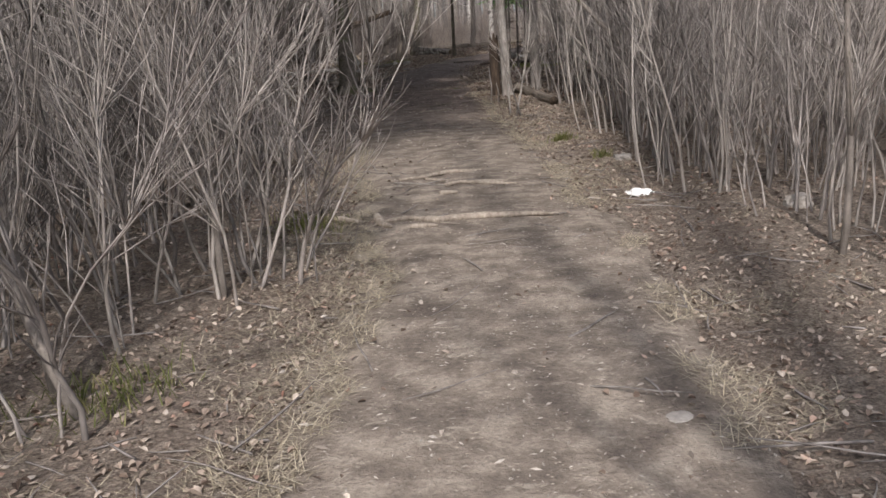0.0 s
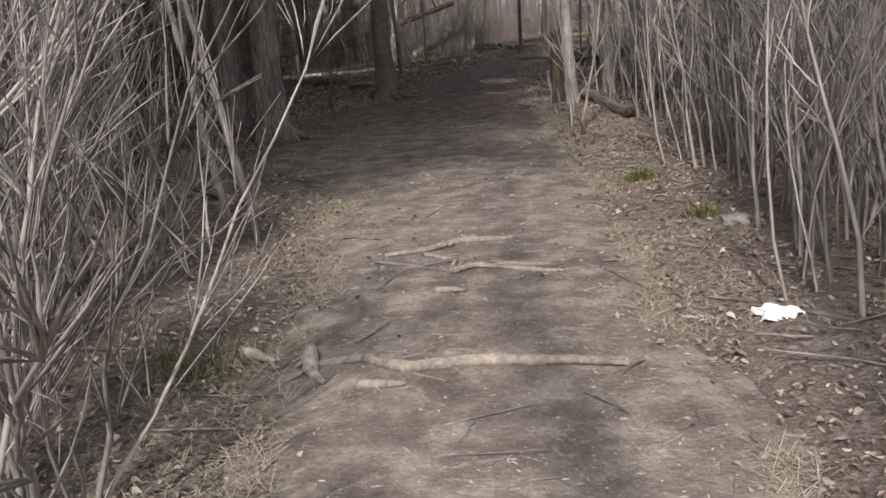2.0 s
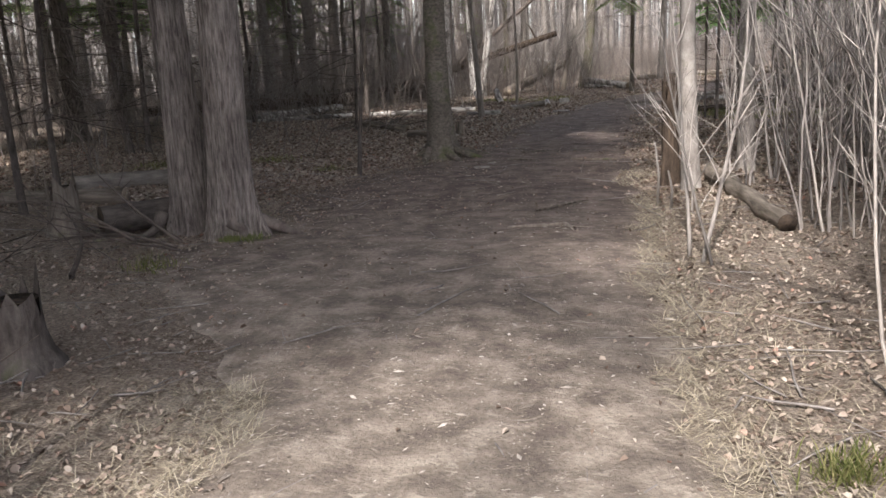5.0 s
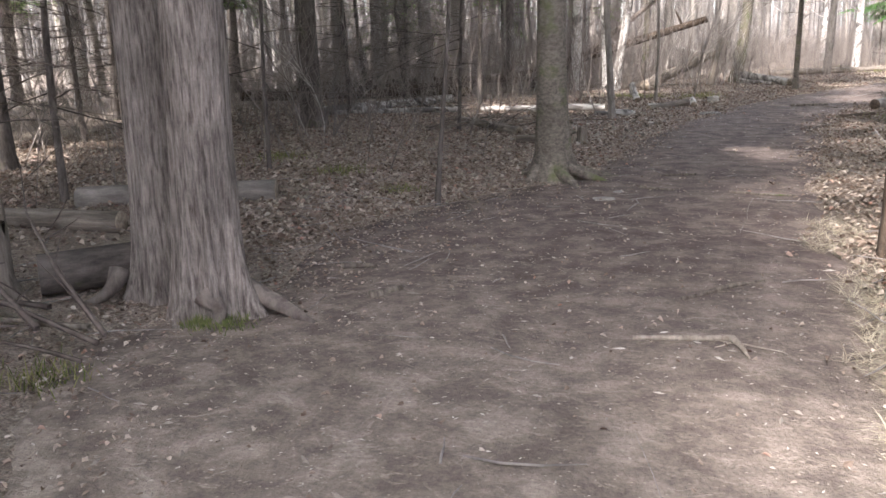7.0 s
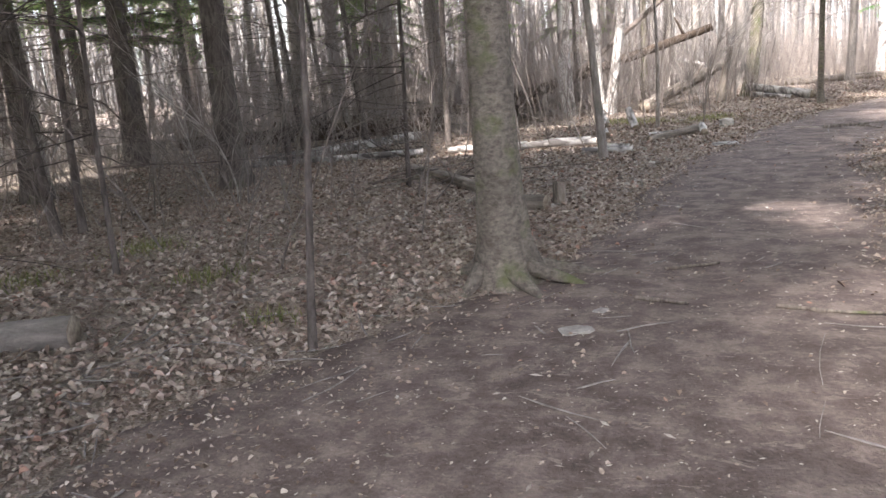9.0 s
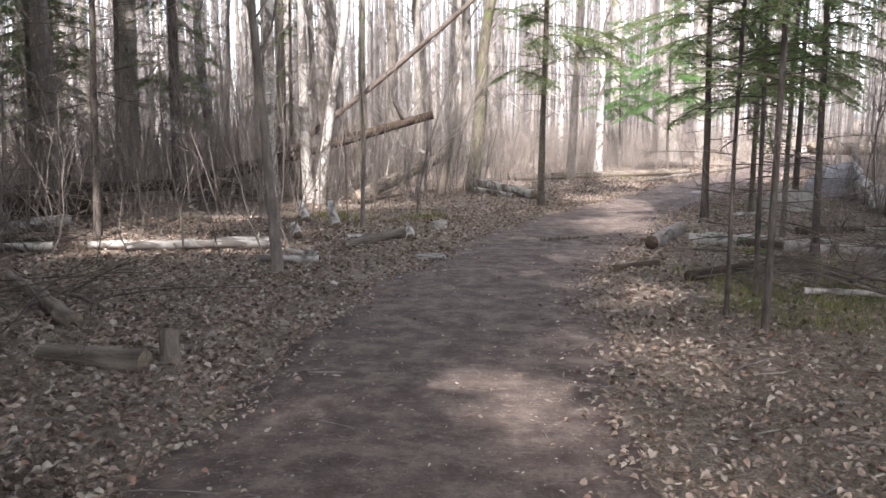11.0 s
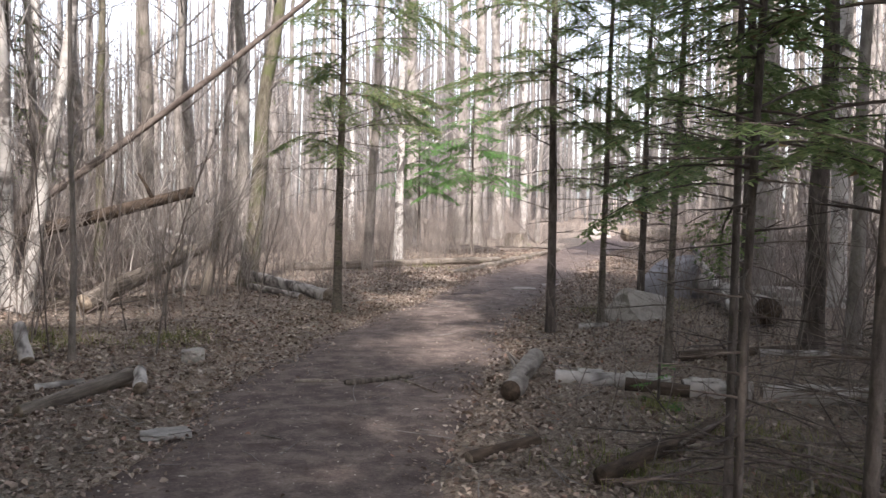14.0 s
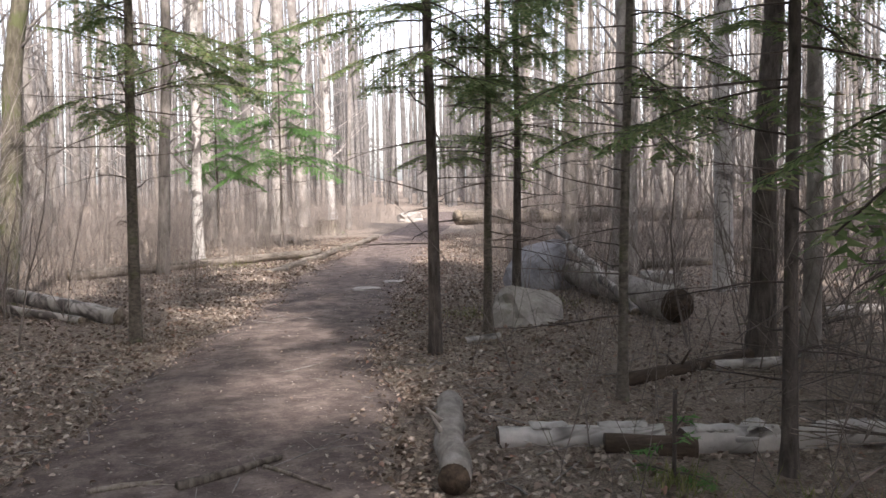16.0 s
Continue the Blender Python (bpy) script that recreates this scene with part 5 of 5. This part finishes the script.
def make_litter():
    rng = random.Random(5)
    g = Geo()
    for i in range(165000):
        x, y, off = spot(rng, 0.5, 44, 2.6)
        if rng.random() < 0.22:
            x += rng.uniform(-0.5, 0.5)
        if (y < 9.5 and rng.random() < 0.25) or (9.5 < y < 14.5 and x < 0 and rng.random() < 0.6 - 0.35 * off):
            continue
        if off > 14:
            continue
        leaf(g, rng, (x, y, surface_z(x, y)), rng.uniform(0.014, 0.036) if y < 14 else rng.uniform(0.02, 0.052))
    for i in range(46000):
        x, y = rng.uniform(-10, -1.5), rng.uniform(14.5, 28)
        if x < trail_left(y):
            leaf(g, rng, (x, y, surface_z(x, y)), rng.uniform(0.025, 0.058))
    for i in range(6500):
        y = rng.triangular(10.3, 18.5, 14.5)
        x = trail_left(y) - 0.5 + rng.expovariate(1 / 0.75)
        if x < trail_right(y) - 0.5:
            leaf(g, rng, (x, y, surface_z(x, y) - 0.004), rng.uniform(0.010, 0.030))
    for i in range(5200):
        y = rng.uniform(18, 40)
        off = rng.expovariate(1 / 0.10)
        x = trail_left(y) + off if rng.random() < 0.6 else trail_right(y) - off
        leaf(g, rng, (x, y, surface_z(x, y) - 0.004), rng.uniform(0.012, 0.042))
    for i in range(900):
        y = rng.uniform(2, 40)
        x = rng.uniform(trail_left(y), trail_right(y))
        leaf(g, rng, (x, y, 0.002), rng.uniform(0.012, 0.035))
    tagged(new("leaf_litter", g.mesh("leaf_litter", LEAF, False)), "brown and tan dead leaves covering the forest floor", "leaves", kind="stuff")
    g = Geo()
    for i in range(21000):
        y = rng.uniform(1.2, 36) if i % 3 else rng.uniform(2.5, 16)
        if noise.noise((y * 0.8, i * 0.37, 3.0)) < -0.1:
            continue
        x = rng.uniform(trail_left(y) - 0.1, trail_right(y) + 0.1)
        a, s = rng.uniform(0, 6.28), rng.uniform(0.0022, 0.0085) * (2.2 if rng.random() < 0.05 else 1)
        u, v = Vector((math.cos(a), math.sin(a), 0)) * s * rng.uniform(1, 2.4), Vector((-math.sin(a), math.cos(a), 0)) * s * 0.6
        p = Vector((x, y, 0.006 + 0.012 * noise.noise((x * 1.6, y * 1.6, 9.0))))
        h = Vector((0, 0, s * 0.5))
        g.poly([p - u, p + v, p + u, p - v, p + h], [(0, 1, 4), (1, 2, 4), (2, 3, 4), (3, 0, 4)])
    tagged(new("wood_chips", g.mesh("wood_chips", CHIP, False)), "small pale wood chips and pebbles on the path", "debris", kind="stuff")
    g = Geo()
    for i in range(620):
        x, y = rng.gauss(-2.2, 0.65), rng.gauss(22.3, 1.3)
        if x < trail_left(y) + 0.1:
            leaf(g, rng, (x, y, surface_z(x, y) + 0.012), rng.uniform(0.025, 0.07))
    tagged(new("split_chips", g.mesh("split_chips", CHIP, False)), "pale split wood chips strewn beside the path", "debris", kind="stuff")
    g = Geo()
    for i in range(2600):
        x, y, off = spot(rng, 1.0, 42, 2.2)
        if rng.random() < 0.12:
            x = rng.uniform(trail_left(y), trail_right(y))
        ln = rng.uniform(0.08, 0.5)
        a = rng.uniform(0, 6.28)
        z = ground_z(x, y) + 0.012
        p = wander(rng, (x, y, max(z, 0.006)), (math.cos(a), math.sin(a), rng.uniform(0, 0.12)), ln, 3, 0.15)
        r = rng.uniform(0.0015, 0.006)
        g.tube(p, (r, r, r * 0.8, r * 0.4), 4, False)
    tagged(new("fallen_twigs", g.mesh("fallen_twigs", TWIG)), "thin fallen twigs strewn over the leaves", "twigs", kind="stuff")


def blade(g, p, d, w):
    s = Vector((-d.y, d.x, 0)).normalized() * w
    m = Vector(p) + d * 0.55 + Vector((0, 0, abs(d.z) * 0.12))
    g.poly([Vector(p) - s, Vector(p) + s, m + s * 0.7, m - s * 0.7, Vector(p) + d], [(0, 1, 2, 3), (3, 2, 4)])


def make_grass():
    rng = random.Random(12)
    g = Geo()
    for i in range(42000):
        y = rng.uniform(0.8, 16)
        off = rng.expovariate(1 / 0.36) - 0.16
        x = trail_left(y) - off if rng.random() < 0.52 else trail_right(y) + off
        if noise.noise((x * 1.1, y * 1.1, 6.0)) < (0.05 if x > 0 and y < 9 else -0.25) or (y > 10 and x < 0):
            continue
        a = rng.uniform(0, 6.28)
        d = Vector((math.cos(a), math.sin(a), rng.uniform(0.02, 0.4))).normalized() * rng.uniform(0.04, 0.14)
        blade(g, (x, y, surface_z(x, y)), d, 0.0015)
    tagged(new("dead_grass", g.mesh("dead_grass", STRAW, False)), "flattened straw-coloured dead grass along the trail's edge", "grass", kind="stuff")
    tufts = [(1.47, 8.2, 0.09, 120), (1.3, 9.42, 0.12, 160), (1.27, 9.4, 0.07, 60), (-0.9, 6.2, 0.25, 300), (-1.35, 3.5, 0.3, 260), (-2.5, 12.0, 0.18, 160), (-5.1, 18.3, 0.4, 320), (-3.8, 17.3, 0.3, 220),
             (-2.8, 16.5, 0.2, 120), (-1.1, 28.2, 0.5, 500), (2.4, 22.7, 0.45, 600), (2.9, 22.2, 0.4, 450), (2.1, 22.0, 0.35, 320), (2.9, 24.7, 0.2, 200), (3.3, 22.9, 0.5, 700), (2.2, 23.4, 0.4, 450), (3.7, 22.1, 0.5, 600), (2.6, 21.4, 0.5, 500), (3.2, 24.0, 0.5, 450), (4.6, 30.4, 0.6, 400), (-2.3, 27.9, 0.6, 500), (-5.4, 17.2, 0.35, 260), (5.6, 30.6, 0.5, 300), (3.0, 37.5, 0.8, 400), (-2.6, 28.5, 0.5, 350)]
    for x, y, r, n in tufts:
        g = Geo()
        for _ in range(n):
            p = Vector((rng.gauss(0, r * 0.5), rng.gauss(0, r * 0.5), 0))
            a = rng.uniform(0, 6.28)
            d = Vector((math.cos(a), math.sin(a), rng.uniform(0.5, 1.8))).normalized() * rng.uniform(0.04, 0.13)
            blade(g, p + Vector((0, 0, ground_z(x + p.x, y + p.y))), d, 0.003)
        ob = tagged(new("grass_tuft", g.mesh("grass_tuft", GRASS, False)), "fresh green grass tuft among dead leaves", "grass", "green tufts", "stuff")
        ob.location = (x, y, 0)


make_litter()
make_grass()


# ---- small things ----
young_spruce(83, 0.5, 0.008, 0.06, 0.26, BARK_DARK, "tiny green fir seedling among dead leaves", "", (0, 0), None, 0.5, FIR).matrix_basis = pose(2.95, 24.8, 0)
rng = random.Random(64)
for i, (x, y, ang, n) in enumerate(((4.55, 24.3, 2.6, 16), (5.3, 25.9, 2.9, 10), (-3.2, 21.6, 0.6, 12), (-5.6, 25.0, 2.9, 14), (-6.2, 28.6, 0.3, 14), (-3.6, 31.6, 0.5, 16), (-3.2, 12.0, 2.8, 9), (-2.3, 9.4, 2.4, 8), (7.2, 27.6, 0.3, 10), (-4.7, 30.0, 0.4, 22), (-5.6, 31.6, 2.7, 18), (-2.5, 31.0, 0.7, 18), (3.35, 23.6, 0.6, 12), (2.9, 22.8, 2.4, 8), (5.4, 24.6, 0.2, 12))):
    pile = thing("brush_pile", "loose heap of dead fallen branches", "branches", "heaps of fallen branches", at=(x, y, ground_z(x, y)))
    for _ in range(n):
        a = ang + rng.gauss(0, 0.5)
        g = Geo()
        ln = rng.uniform(0.6, 1.9)
        dead_limb(g, rng, (rng.gauss(0, 0.35) - 0.5 * ln * math.cos(a), rng.gauss(0, 0.35) - 0.5 * ln * math.sin(a), rng.uniform(0.01, 0.12)), (math.cos(a), math.sin(a), rng.uniform(0.0, 0.30)), ln, rng.uniform(0.006, 0.02), 6)
        part("branch", g, TWIG_DARK if rng.random() < 0.5 else BARK_DEAD, pile)
for x, y, z, ang, w in ((2.7, 25.64, 0.135, -0.4, 0.10), (3.1, 25.46, 0.135, -0.4, 0.14), (3.5, 25.15, 0.145, -0.4, 0.12), (3.75, 25.06, 0.15, 1.0, 0.12), (4.3, 24.95, 0.12, -0.3, 0.15), (4.7, 24.82, 0.115, -0.3, 0.1)):
    strip = thing("bark_strip", "curled torn strip of white birch bark", "bark", "torn birch bark", at=(x, y, z))
    g, n = Geo(), 9
    for i in range(n):
        for j in range(5):
            u, v = i / (n - 1) - 0.5, j / 4 - 0.5
            th = v * 2.2 + 0.3
            rag = 1 + 0.3 * noise.noise((u * 6 + x * 9, v * 2, 0.0))
            p = Vector((u * w * 2 * rag, math.sin(th) * 0.085, math.cos(th) * 0.085 - 0.085 + 0.02 * abs(noise.noise((u * 9, v * 4, x)))))
            g.v.append((p.x * math.cos(ang) - p.y * math.sin(ang), p.x * math.sin(ang) + p.y * math.cos(ang), p.z + 0.012))
    for i in range(n - 1):
        for j in range(4):
            a = i * 5 + j
            g.f.append((a, a + 1, a + 6, a + 5))
    part("bark_sheet", g, BIRCH_LOG, strip).modifiers.new("thickness", "SOLIDIFY").thickness = 0.004
